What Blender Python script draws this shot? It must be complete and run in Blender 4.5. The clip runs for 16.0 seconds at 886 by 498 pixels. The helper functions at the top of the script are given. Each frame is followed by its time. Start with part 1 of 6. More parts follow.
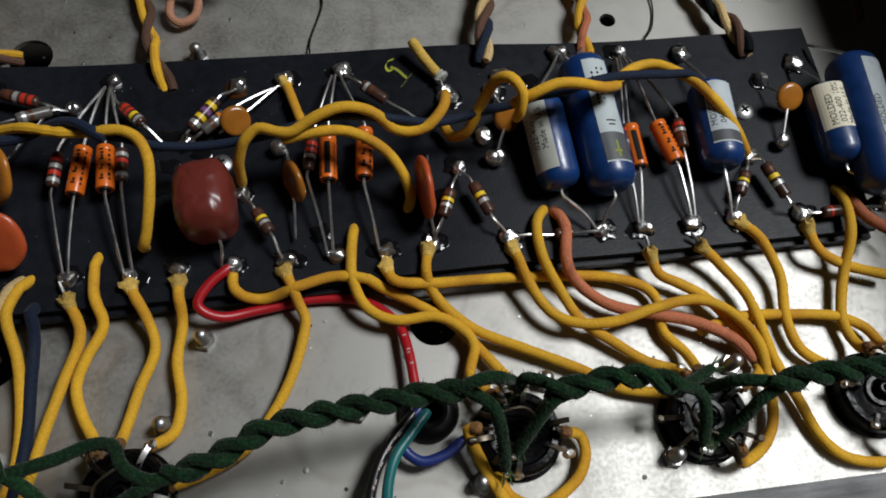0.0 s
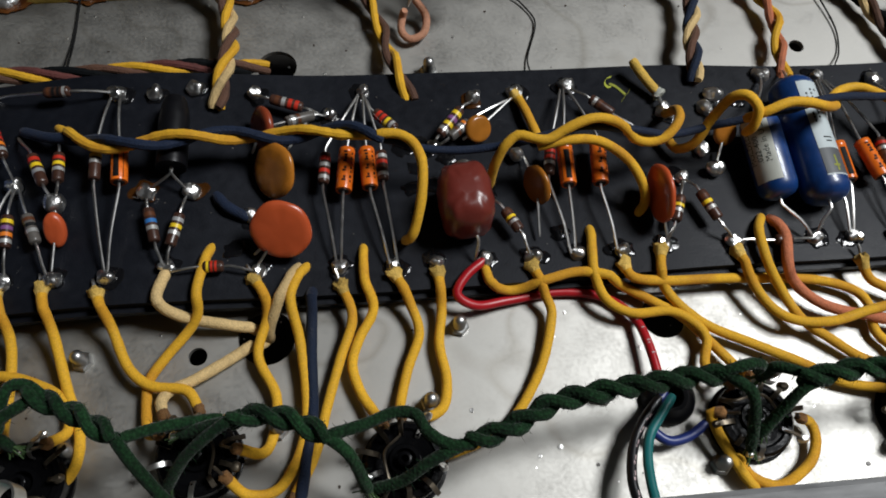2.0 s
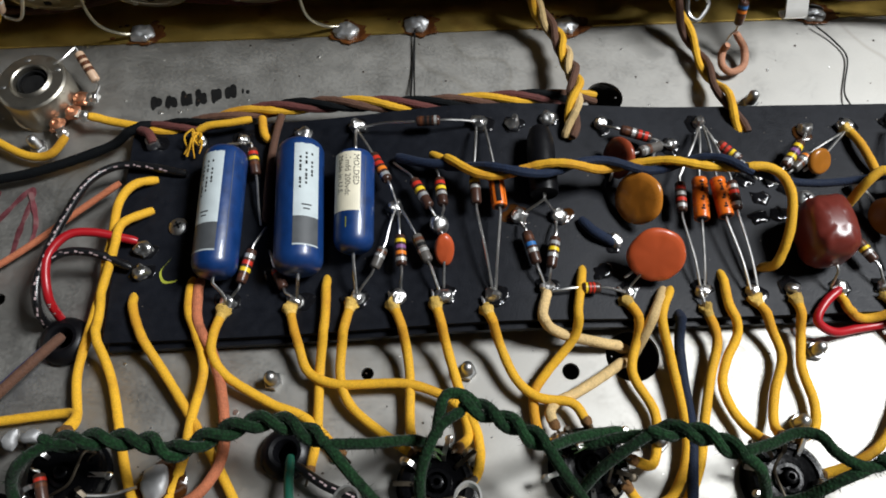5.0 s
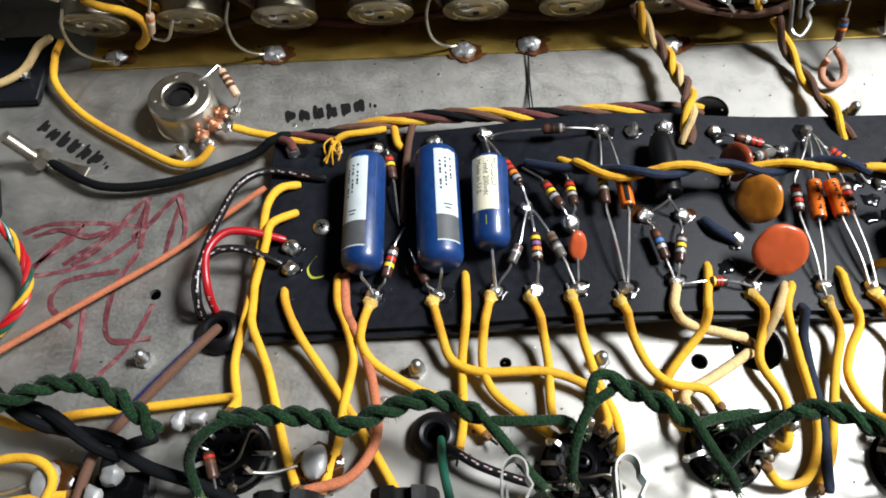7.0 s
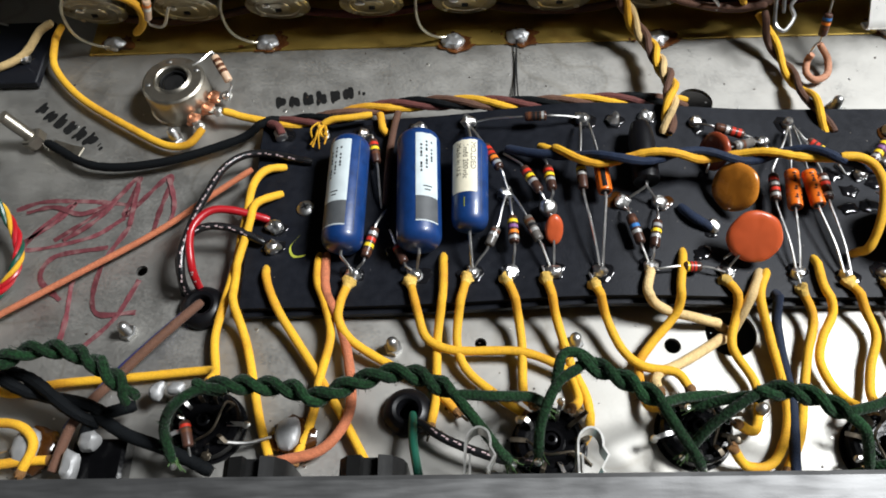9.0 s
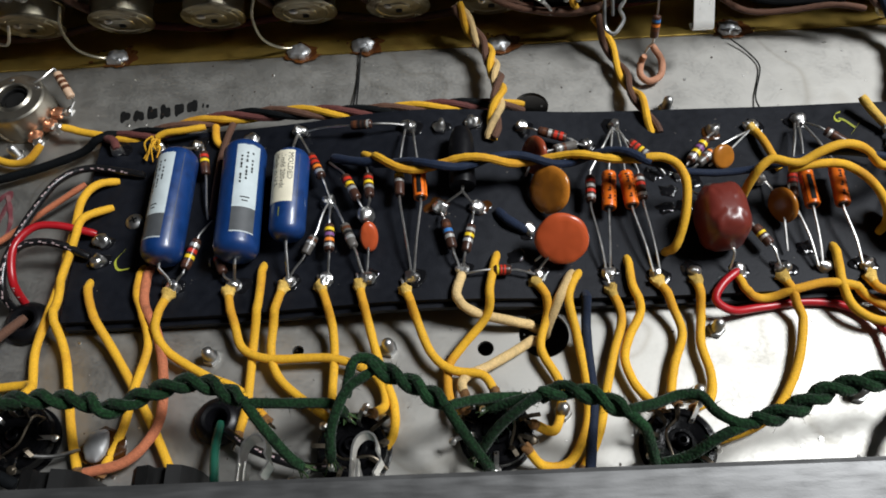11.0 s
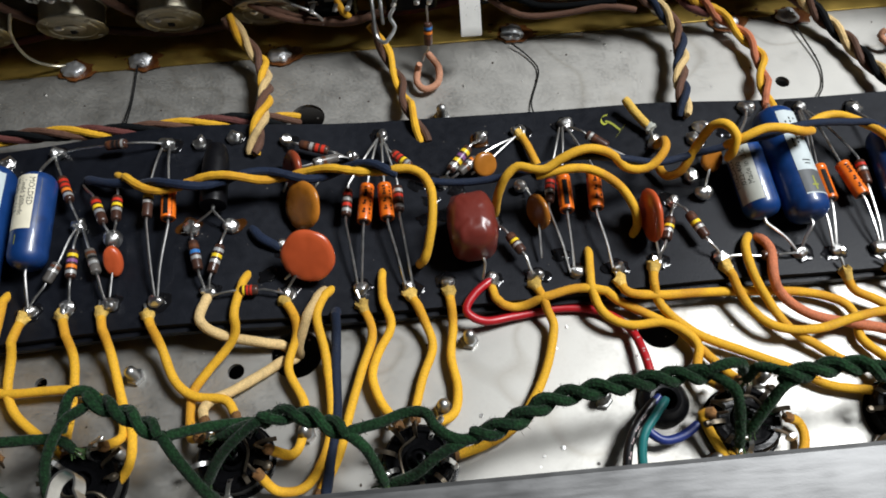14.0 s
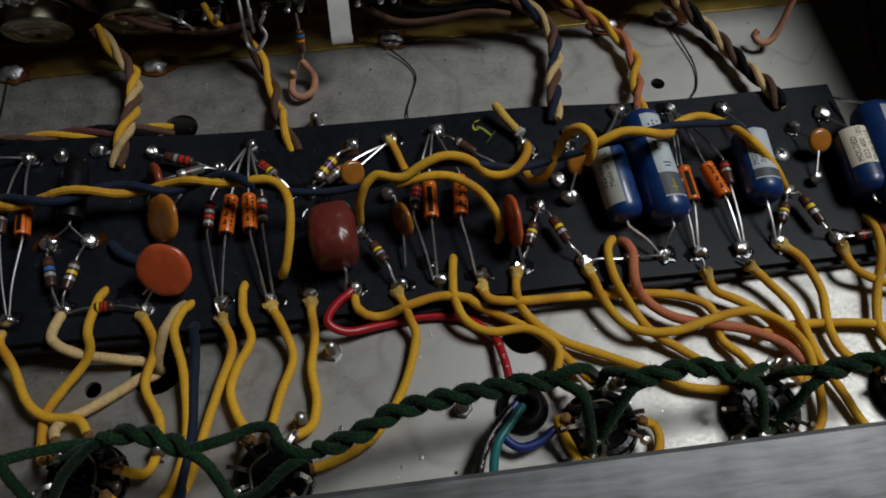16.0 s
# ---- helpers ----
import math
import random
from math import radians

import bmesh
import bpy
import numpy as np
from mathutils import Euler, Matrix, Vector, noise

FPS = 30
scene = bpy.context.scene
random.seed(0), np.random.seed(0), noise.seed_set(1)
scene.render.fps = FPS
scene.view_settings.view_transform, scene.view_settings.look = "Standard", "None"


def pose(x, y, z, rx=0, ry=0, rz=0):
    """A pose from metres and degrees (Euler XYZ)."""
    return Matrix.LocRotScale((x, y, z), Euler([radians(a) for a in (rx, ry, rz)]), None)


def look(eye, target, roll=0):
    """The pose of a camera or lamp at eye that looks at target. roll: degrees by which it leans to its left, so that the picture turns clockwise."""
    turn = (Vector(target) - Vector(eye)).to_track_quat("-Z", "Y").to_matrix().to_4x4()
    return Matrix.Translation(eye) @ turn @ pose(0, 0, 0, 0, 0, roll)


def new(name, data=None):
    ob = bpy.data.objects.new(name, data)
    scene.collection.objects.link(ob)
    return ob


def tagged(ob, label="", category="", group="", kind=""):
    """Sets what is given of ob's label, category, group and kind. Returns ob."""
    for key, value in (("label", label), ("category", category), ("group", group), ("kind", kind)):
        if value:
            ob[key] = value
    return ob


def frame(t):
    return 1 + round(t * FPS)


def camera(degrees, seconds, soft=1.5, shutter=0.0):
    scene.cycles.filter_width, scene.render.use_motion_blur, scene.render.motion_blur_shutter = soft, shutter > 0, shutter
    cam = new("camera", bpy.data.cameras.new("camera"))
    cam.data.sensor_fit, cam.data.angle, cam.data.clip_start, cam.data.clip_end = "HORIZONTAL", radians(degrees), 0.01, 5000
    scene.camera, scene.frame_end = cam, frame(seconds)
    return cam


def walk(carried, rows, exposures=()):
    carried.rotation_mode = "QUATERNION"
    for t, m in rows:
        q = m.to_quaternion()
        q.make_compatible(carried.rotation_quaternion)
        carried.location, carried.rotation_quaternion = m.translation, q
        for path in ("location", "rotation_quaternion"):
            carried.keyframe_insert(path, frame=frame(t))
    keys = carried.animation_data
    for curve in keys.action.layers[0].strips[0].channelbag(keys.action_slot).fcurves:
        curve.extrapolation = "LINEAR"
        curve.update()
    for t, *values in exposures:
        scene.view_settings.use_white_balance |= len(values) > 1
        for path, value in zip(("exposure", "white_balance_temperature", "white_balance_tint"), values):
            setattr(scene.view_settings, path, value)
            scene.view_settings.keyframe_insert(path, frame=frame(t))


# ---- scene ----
cam = camera(58.00, 16.0, soft=1.8)
PATH = [
    (0, (0.07584, -0.08478, 0.20227), (0.11393, 0.07380, -0.16298), 6.659),
    (0.5, (0.06822, -0.08637, 0.20312), (0.10688, 0.07494, -0.16086), 6.954),
    (1, (0.04555, -0.08827, 0.20788), (0.08413, 0.07595, -0.15481), 7.217),
    (1.5, (0.02966, -0.09156, 0.21237), (0.06584, 0.07465, -0.14966), 6.847),
    (2, (0.01100, -0.09183, 0.21549), (0.04278, 0.07669, -0.14589), 5.768),
    (2.5, (-0.00949, -0.09123, 0.21940), (0.01459, 0.07790, -0.14229), 4.098),
    (3, (-0.02597, -0.09180, 0.22332), (-0.01068, 0.07936, -0.13789), 2.064),
    (3.5, (-0.03981, -0.09148, 0.22532), (-0.02518, 0.08163, -0.13499), 2.093),
    (4, (-0.05238, -0.08923, 0.22623), (-0.04388, 0.08451, -0.13397), 0.302),
    (4.5, (-0.06629, -0.08821, 0.22635), (-0.06015, 0.08718, -0.13310), -0.529),
    (4.7, (-0.07199, -0.08688, 0.22738), (-0.06671, 0.08551, -0.13353), -0.738),
    (7, (-0.11687, -0.10626, 0.23731), (-0.12090, 0.08677, -0.11300), -3.319),
    (7.5, (-0.12338, -0.11165, 0.23720), (-0.13149, 0.08493, -0.11106), -3.877),
    (8, (-0.12330, -0.11546, 0.23580), (-0.13687, 0.08202, -0.11179), -4.660),
    (8.2, (-0.12224, -0.11757, 0.23576), (-0.13492, 0.08062, -0.11146), -4.159),
    (10.3, (-0.06583, -0.11735, 0.23628), (-0.07716, 0.08178, -0.11044), -4.841),
    (10.5, (-0.06181, -0.11828, 0.23642), (-0.07328, 0.08070, -0.11039), -5.056),
    (11, (-0.04565, -0.11884, 0.23657), (-0.05719, 0.08156, -0.10941), -5.532),
    (11.5, (-0.03115, -0.11856, 0.23742), (-0.04282, 0.08256, -0.10814), -6.262),
    (12, (-0.01817, -0.11794, 0.23700), (-0.02867, 0.08289, -0.10877), -6.391),
    (12.5, (-0.01111, -0.11775, 0.23482), (-0.01640, 0.08164, -0.11190), -5.785),
    (13, (0.00076, -0.11761, 0.23216), (0.00159, 0.08193, -0.11451), -4.510),
    (13.5, (0.01397, -0.11417, 0.23326), (0.02016, 0.08406, -0.11411), -3.372),
    (14, (0.02103, -0.11536, 0.23191), (0.02964, 0.08397, -0.11477), -2.946),
    (14.5, (0.02777, -0.11456, 0.23118), (0.04062, 0.08451, -0.11552), -1.967),
    (15, (0.03925, -0.11381, 0.22981), (0.05482, 0.08455, -0.11720), -1.580),
    (15.5, (0.04563, -0.11478, 0.23069), (0.06517, 0.08332, -0.11626), -0.998),
    (16, (0.05643, -0.11574, 0.23095), (0.07787, 0.08240, -0.11587), -1.084),
]
EXPOSURE = ((0, -1.8), (1.5, -1.65), (3.0, -1.25), (4.5, -1.05), (7.0, -0.1), (8.0, -0.1), (10.5, -0.85), (12.5, -0.95), (14.0, -0.9), (15.3, -1.08), (15.6, -1.6), (16.0, -2.38))
walk(cam, [(t, look(eye, target, roll)) for t, eye, target, roll in PATH], EXPOSURE)

# ---- light ----
world = bpy.data.worlds.new("room")
world.use_nodes = True
scene.world = world
world.node_tree.nodes["Background"].inputs[0].default_value = (0.86, 0.93, 1.0, 1)
world.node_tree.nodes["Background"].inputs[1].default_value = 0.011
lamp = new("bench_lamp", bpy.data.lights.new("bench_lamp", "AREA"))
lamp.data.shape, lamp.data.size, lamp.data.energy, lamp.data.color = "DISK", 0.36, 43, (0.955, 0.98, 1.0)
lamp.matrix_world = look((0.68, 0.12, 1.02), (0.0, 0.0, 0.0))

# ---- materials ----
def mat(name, color, rough=0.5, metal=0.0, var=0.15, scale=400, bump=0.0, bscale=2500, spec=0.5, stain=None, sheen=0.0, coat=0.0, weave=0.0, streak=None, ring=None):
    m = bpy.data.materials.new(name)
    m.use_nodes = True
    nt = m.node_tree
    n, l = nt.nodes, nt.links
    b = n["Principled BSDF"]
    b.inputs["Roughness"].default_value, b.inputs["Metallic"].default_value = rough, metal
    b.inputs["Specular IOR Level"].default_value = spec
    b.inputs["Sheen Weight"].default_value = sheen
    b.inputs["Coat Weight"].default_value = coat
    tc = n.new("ShaderNodeTexCoord")
    fine, broad = n.new("ShaderNodeTexNoise"), n.new("ShaderNodeTexNoise")
    fine.inputs["Scale"].default_value, broad.inputs["Scale"].default_value = scale, scale / 9
    fine.inputs["Detail"].default_value = 6
    mixn = n.new("ShaderNodeMath")
    mixn.operation = "ADD"
    for a in (fine, broad):
        l.new(tc.outputs["Object"], a.inputs["Vector"])
    if streak:
        mp = n.new("ShaderNodeMapping")
        mp.inputs["Scale"].default_value = streak
        l.new(tc.outputs["Object"], mp.inputs["Vector"])
        l.new(mp.outputs[0], fine.inputs["Vector"])
    l.new(fine.outputs["Fac"], mixn.inputs[0])
    l.new(broad.outputs["Fac"], mixn.inputs[1])
    ramp = n.new("ShaderNodeMapRange")
    ramp.inputs[1].default_value, ramp.inputs[2].default_value = 0.6, 1.4
    ramp.inputs[3].default_value, ramp.inputs[4].default_value = 1 - var, 1 + var
    l.new(mixn.outputs[0], ramp.inputs[0])
    info = n.new("ShaderNodeObjectInfo")
    rnd = n.new("ShaderNodeMapRange")
    rnd.inputs[3].default_value, rnd.inputs[4].default_value = 1 - var * 0.7, 1 + var * 0.5
    l.new(info.outputs["Random"], rnd.inputs[0])
    mul = n.new("ShaderNodeMath")
    mul.operation = "MULTIPLY"
    l.new(ramp.outputs[0], mul.inputs[0])
    l.new(rnd.outputs[0], mul.inputs[1])
    col = n.new("ShaderNodeVectorMath")
    col.operation = "SCALE"
    col.inputs[0].default_value = color
    l.new(mul.outputs[0], col.inputs["Scale"])
    out = col.outputs[0]
    if stain:
        mx = n.new("ShaderNodeMix")
        mx.data_type = "RGBA"
        sn, sr = n.new("ShaderNodeTexNoise"), n.new("ShaderNodeMapRange")
        sn.inputs["Scale"].default_value, sn.inputs["Detail"].default_value = stain[1], 8
        sr.inputs[1].default_value, sr.inputs[2].default_value, sr.inputs[4].default_value = stain[2], stain[2] + 0.12, stain[3]
        l.new(tc.outputs["Object"], sn.inputs["Vector"])
        l.new(sn.outputs["Fac"], sr.inputs[0])
        l.new(sr.outputs[0], mx.inputs[0])
        l.new(out, mx.inputs[6])
        mx.inputs[7].default_value = (*stain[0], 1)
        out = mx.outputs[2]
    if ring:
        # dried edges of old spills
        rn, ra, rb, rm, rx = n.new("ShaderNodeTexNoise"), n.new("ShaderNodeMath"), n.new("ShaderNodeMath"), n.new("ShaderNodeMapRange"), n.new("ShaderNodeMix")
        rn.inputs["Scale"].default_value, rn.inputs["Detail"].default_value = ring[1], 2
        ra.operation, rb.operation = "SUBTRACT", "ABSOLUTE"
        ra.inputs[1].default_value = 0.56
        rm.inputs[1].default_value, rm.inputs[2].default_value, rm.inputs[3].default_value, rm.inputs[4].default_value = 0.0, 0.012, ring[2], 0.0
        rx.data_type = "RGBA"
        l.new(tc.outputs["Object"], rn.inputs["Vector"])
        l.new(rn.outputs["Fac"], ra.inputs[0])
        l.new(ra.outputs[0], rb.inputs[0])
        l.new(rb.outputs[0], rm.inputs[0])
        l.new(rm.outputs[0], rx.inputs[0])
        l.new(out, rx.inputs[6])
        rx.inputs[7].default_value = (*ring[0], 1)
        out = rx.outputs[2]
    vor = None
    if weave:
        vor, vr, vm = n.new("ShaderNodeTexVoronoi"), n.new("ShaderNodeMapRange"), n.new("ShaderNodeVectorMath")
        vor.inputs["Scale"].default_value = weave
        vr.inputs[1].default_value, vr.inputs[2].default_value, vr.inputs[3].default_value, vr.inputs[4].default_value = (0.15, 0.75, 1.15, 0.5) if weave < 2000 else (0.15, 0.75, 1.05, 0.86)
        vm.operation = "SCALE"
        l.new(tc.outputs["Object"], vor.inputs["Vector"])
        l.new(vor.outputs["Distance"], vr.inputs[0])
        l.new(out, vm.inputs[0])
        l.new(vr.outputs[0], vm.inputs["Scale"])
        out = vm.outputs[0]
    l.new(out, b.inputs["Base Color"])
    rr = n.new("ShaderNodeMapRange")
    rr.inputs[1].default_value, rr.inputs[2].default_value = 0.6, 1.4
    rr.inputs[3].default_value, rr.inputs[4].default_value = max(0.03, rough * 0.8), min(1, rough * 1.2)
    l.new(mixn.outputs[0], rr.inputs[0])
    l.new(rr.outputs[0], b.inputs["Roughness"])
    if bump:
        bn, bp = n.new("ShaderNodeTexNoise"), n.new("ShaderNodeBump")
        bn.inputs["Scale"].default_value, bn.inputs["Detail"].default_value = bscale, 3
        bp.inputs["Strength"].default_value, bp.inputs["Distance"].default_value = bump, 0.0006
        l.new(tc.outputs["Object"], bn.inputs["Vector"])
        if vor:
            bp.invert = True
            l.new(vor.outputs["Distance"], bp.inputs["Height"])
        else:
            l.new(bn.outputs["Fac"], bp.inputs["Height"])
        l.new(bp.outputs[0], b.inputs["Normal"])
    return m


def cloth(name, c, var=0.22):
    dirt = tuple(v * 0.35 for v in c)
    return mat(name, c, 0.75, 0, var, 900, 0.35, 2600, 0.3, (dirt, 160, 0.6, 0.55), 0.05, 0, 2300)


YELLOW = mat("yellow_cloth", (0.74, 0.4, 0.022), 0.75, 0, 0.14, 900, 0.18, 2600, 0.3, ((0.46, 0.17, 0.012), 62, 0.51, 0.5), 0.05, 0, 2300)
STRAW = cloth("straw_cloth", (0.6, 0.38, 0.07))
CREAM = cloth("cream_cloth", (0.62, 0.44, 0.2))
SALMON = cloth("salmon_cloth", (0.5, 0.16, 0.075))
BROWN = cloth("brown_cloth", (0.11, 0.052, 0.032))
MAROON = cloth("maroon_cloth", (0.12, 0.035, 0.03))
NAVY = cloth("navy_cloth", (0.006, 0.014, 0.037))
BLACKCLOTH = mat("black_cloth", (0.004, 0.005, 0.006), 0.8, 0, 0.2, 900, 0.3, 2600, 0.12, weave=2300)
PEACH = cloth("peach_cloth", (0.52, 0.25, 0.15))
GREEN = mat("green_cloth", (0.0095, 0.036, 0.0125), 0.95, 0, 0.35, 900, 0.5, 2200, 0.1, ((0.004, 0.014, 0.007), 220, 0.55, 0.6), 0.1, 0, 1150)
PALEGREEN = cloth("pale_green_cloth", (0.05, 0.1, 0.03), 0.4)
RED = mat("red_plastic", (0.4, 0.009, 0.015), 0.35, 0, 0.1)
BLACK = mat("black_plastic", (0.008, 0.008, 0.009), 0.3, 0, 0.1)
BLUE = mat("blue_plastic", (0.015, 0.03, 0.16), 0.35, 0, 0.1)
TEAL = mat("teal_plastic", (0.012, 0.13, 0.13), 0.35, 0, 0.1)
DARKGREEN = mat("dark_green_plastic", (0.008, 0.07, 0.045), 0.35, 0, 0.1)
FRAY = cloth("frayed_cloth", (0.62, 0.4, 0.09), 0.4)
GREYMETAL = mat("grey_cast_metal", (0.33, 0.33, 0.33), 0.5, 0.4, 0.15, 300, 0.2, 500)
PRINT = mat("worn_white_print", (0.4, 0.3, 0.3), 0.5, 0, 0.2, 300)
BURNT = cloth("scorched_cloth", (0.2, 0.095, 0.03), 0.4)
TIN = mat("tinned_lead", (0.66, 0.65, 0.63), 0.36, 1, 0.15, 500)
SOLDER = mat("solder", (0.85, 0.84, 0.82), 0.33, 1, 0.15, 600, 0.5, 420)
AMBER = mat("amber_stain", (0.11, 0.038, 0.009), 0.3, 0, 0.5, 500, 0.3, 420, 0.5, ((0.05, 0.012, 0.003), 260, 0.52, 0.8))
DULLSOLDER = mat("dull_solder", (0.66, 0.67, 0.68), 0.5, 0.9, 0.18, 300, 0.25, 500)
FLUX = mat("amber_flux", (0.05, 0.018, 0.004), 0.15, 0, 0.3, 500, 0, 1, 0.6)
STEEL = mat("chassis_steel", (0.412, 0.402, 0.376), 0.55, 0.96, 0.035, 900, 0.03, 3200, 0.5, ((0.35, 0.335, 0.3), 40, 0.6, 0.18), ring=((0.24, 0.22, 0.18), 13, 0.35))
# Chassis steel again, darkened in colour to hold down the rim's glare.
RIM = mat("dimmed_rim_steel", (0.3, 0.3, 0.3), 0.4, 0.92, 0.07, 900, 0.02, 2200, 0.5, ((0.2, 0.2, 0.2), 300, 0.64, 0.35), streak=(0.12, 1.0, 1.0))
BRASS = mat("brass_plate", (0.56, 0.39, 0.1), 0.44, 0.9, 0.2, 120, 0.05, 900, 0.5, ((0.2, 0.1, 0.025), 45, 0.6, 0.7))
FIBRE = mat("black_fibre_board", (0.006, 0.007, 0.0102), 0.45, 0, 0.3, 350, 0.1, 1800, 0.2, ((0.03, 0.03, 0.034), 900, 0.68, 0.6))
WAX = mat("wax_patch", (0.006, 0.006, 0.007), 0.12, 0, 0.2, 300, 0.3, 700, 0.5)
SPRINGSTEEL = mat("spring_steel", (0.6, 0.59, 0.56), 0.34, 1, 0.12, 500)
SCREW = mat("zinc_screw", (0.5, 0.5, 0.49), 0.4, 1, 0.12, 500)
LUG = mat("tarnished_lug", (0.12, 0.1, 0.075), 0.4, 0.9, 0.3, 500)
POTCAN = mat("dull_pot_can", (0.52, 0.48, 0.37), 0.4, 0.95, 0.2, 300, 0, 1, 0.5, ((0.12, 0.085, 0.045), 110, 0.52, 0.7))
CHROME = mat("pot_steel", (0.42, 0.39, 0.33), 0.36, 0.95, 0.15, 300, 0, 1, 0.5, ((0.2, 0.15, 0.09), 130, 0.6, 0.6))
RUBBER = mat("black_rubber", (0.004, 0.004, 0.005), 0.36, 0, 0.2, spec=0.25)
BAKELITE = mat("black_bakelite", (0.003, 0.003, 0.0035), 0.22, 0, 0.25, 300, 0.2, 500, 0.12, ((0.02, 0.012, 0.008), 300, 0.66, 0.4))
PHENOLIC = mat("copper_lug", (0.55, 0.24, 0.13), 0.35, 0.8, 0.2)
BROWNBODY = mat("brown_resistor", (0.055, 0.024, 0.016), 0.32, 0, 0.25, 600)
GREYBODY = mat("grey_resistor", (0.11, 0.1, 0.09), 0.35, 0, 0.2, 600)
TANBODY = mat("tan_resistor", (0.62, 0.42, 0.28), 0.35, 0, 0.1)
ORANGE = mat("orange_sleeve", (0.74, 0.15, 0.012), 0.28, 0, 0.15, 500, 0.1, 600)
INK = mat("black_ink", (0.008, 0.008, 0.008), 0.6, 0, 0.2, spec=0.15)
ENDSEAL = mat("dark_end_seal", (0.03, 0.018, 0.012), 0.45)
CAPBLUE = mat("blue_moulded_body", (0.005, 0.036, 0.15), 0.4, 0, 0.3, 260, 0.12, 420, 0.5, ((0.004, 0.014, 0.06), 170, 0.56, 0.6), 0, 0.25)
PAPER = {"aged": mat("aged_white_label", (0.5, 0.56, 0.57), 0.5, 0, 0.12, 250, 0, 1, 0.4, ((0.36, 0.38, 0.36), 140, 0.6, 0.5)),
         "white": mat("white_label", (0.45, 0.5, 0.52), 0.5, 0, 0.12, 250, 0, 1, 0.4, ((0.3, 0.32, 0.32), 140, 0.6, 0.5)),
         "plain": mat("pale_label", (0.44, 0.45, 0.4), 0.5, 0, 0.12, 250, 0, 1, 0.4, ((0.3, 0.3, 0.25), 140, 0.6, 0.5)),
         "cream": mat("cream_label", (0.71, 0.66, 0.51), 0.5, 0, 0.1, 250, 0, 1, 0.4, ((0.45, 0.36, 0.2), 140, 0.62, 0.5))}
GREYLABEL = mat("grey_label", (0.075, 0.08, 0.085), 0.5, 0, 0.2, 300)
ORANGERED = mat("orange_red_ceramic", (0.5, 0.085, 0.025), 0.36, 0, 0.1, 150, 0.1, 120)
OCHRE = mat("ochre_ceramic", (0.36, 0.13, 0.016), 0.26, 0, 0.3, 160, 0.15, 130)
REDBROWN = mat("red_brown_ceramic", (0.27, 0.05, 0.02), 0.3, 0, 0.2, 200)
DIPPED = mat("red_brown_dipped", (0.14, 0.024, 0.017), 0.32, 0, 0.2, 150, 0.03, 160)
MARKER = mat("maroon_marker", (0.2, 0.055, 0.065), 0.5, 0.3, 0.5, 500, 0, 1, 0.5, ((0.33, 0.2, 0.19), 220, 0.5, 0.6))
CHALK = mat("yellow_green_wax_pencil", (0.3, 0.32, 0.03), 0.7, 0, 0.4, 900)
WHITEMETAL = mat("white_bracket", (0.75, 0.74, 0.7), 0.3, 0.3, 0.05)
BENCH = mat("dark_bench", (0.05, 0.045, 0.04), 0.6, 0, 0.3, 30)
BANDS = {k: mat("band_" + k, v, 0.35, 0.6 if k == "silver" else 0, 0.06) for k, v in dict(
    red=(0.5, 0.03, 0.015), yellow=(0.8, 0.55, 0.02), brown=(0.1, 0.035, 0.015), black=(0.01, 0.01, 0.01), white=(0.7, 0.68, 0.62), orange=(0.75, 0.2, 0.02),
    blue=(0.03, 0.15, 0.4), violet=(0.2, 0.08, 0.22), grey=(0.3, 0.3, 0.3), silver=(0.6, 0.6, 0.58)).items()}

# ---- mesh building, in millimetres ----
def spline(pts, step=1.6):
    """Points along a smooth curve through pts."""
    p = [Vector(q) for q in pts]
    if len(p) == 2:
        k = max(2, int((p[1] - p[0]).length / step))
        return [p[0].lerp(p[1], i / k) for i in range(k + 1)]
    p = [2 * p[0] - p[1]] + p + [2 * p[-1] - p[-2]]
    out = []
    for i in range(1, len(p) - 2):
        a, b, c, d = p[i - 1:i + 3]
        ta, tb = (c - a) * 0.5, (d - b) * 0.5
        lim = (c - b).length * 1.1
        for v in (ta, tb):
            if v.length > lim:
                v *= lim / v.length
        k = max(2, int((c - b).length / step))
        for j in range(k):
            s = j / k
            out.append((2 * s**3 - 3 * s**2 + 1) * b + (s**3 - 2 * s**2 + s) * ta + (-2 * s**3 + 3 * s**2) * c + (s**3 - s**2) * tb)
    return out + [p[-2]]


def frames(path):
    """Two unit vectors across the path at each of its points, without twist."""
    res, u = [], None
    for i, q in enumerate(path):
        t = (path[min(i + 1, len(path) - 1)] - path[max(i - 1, 0)]).normalized()
        if u is None:
            u = t.orthogonal().normalized()
        u = (u - t * u.dot(t)).normalized()
        res.append((t, u, t.cross(u)))
    return res


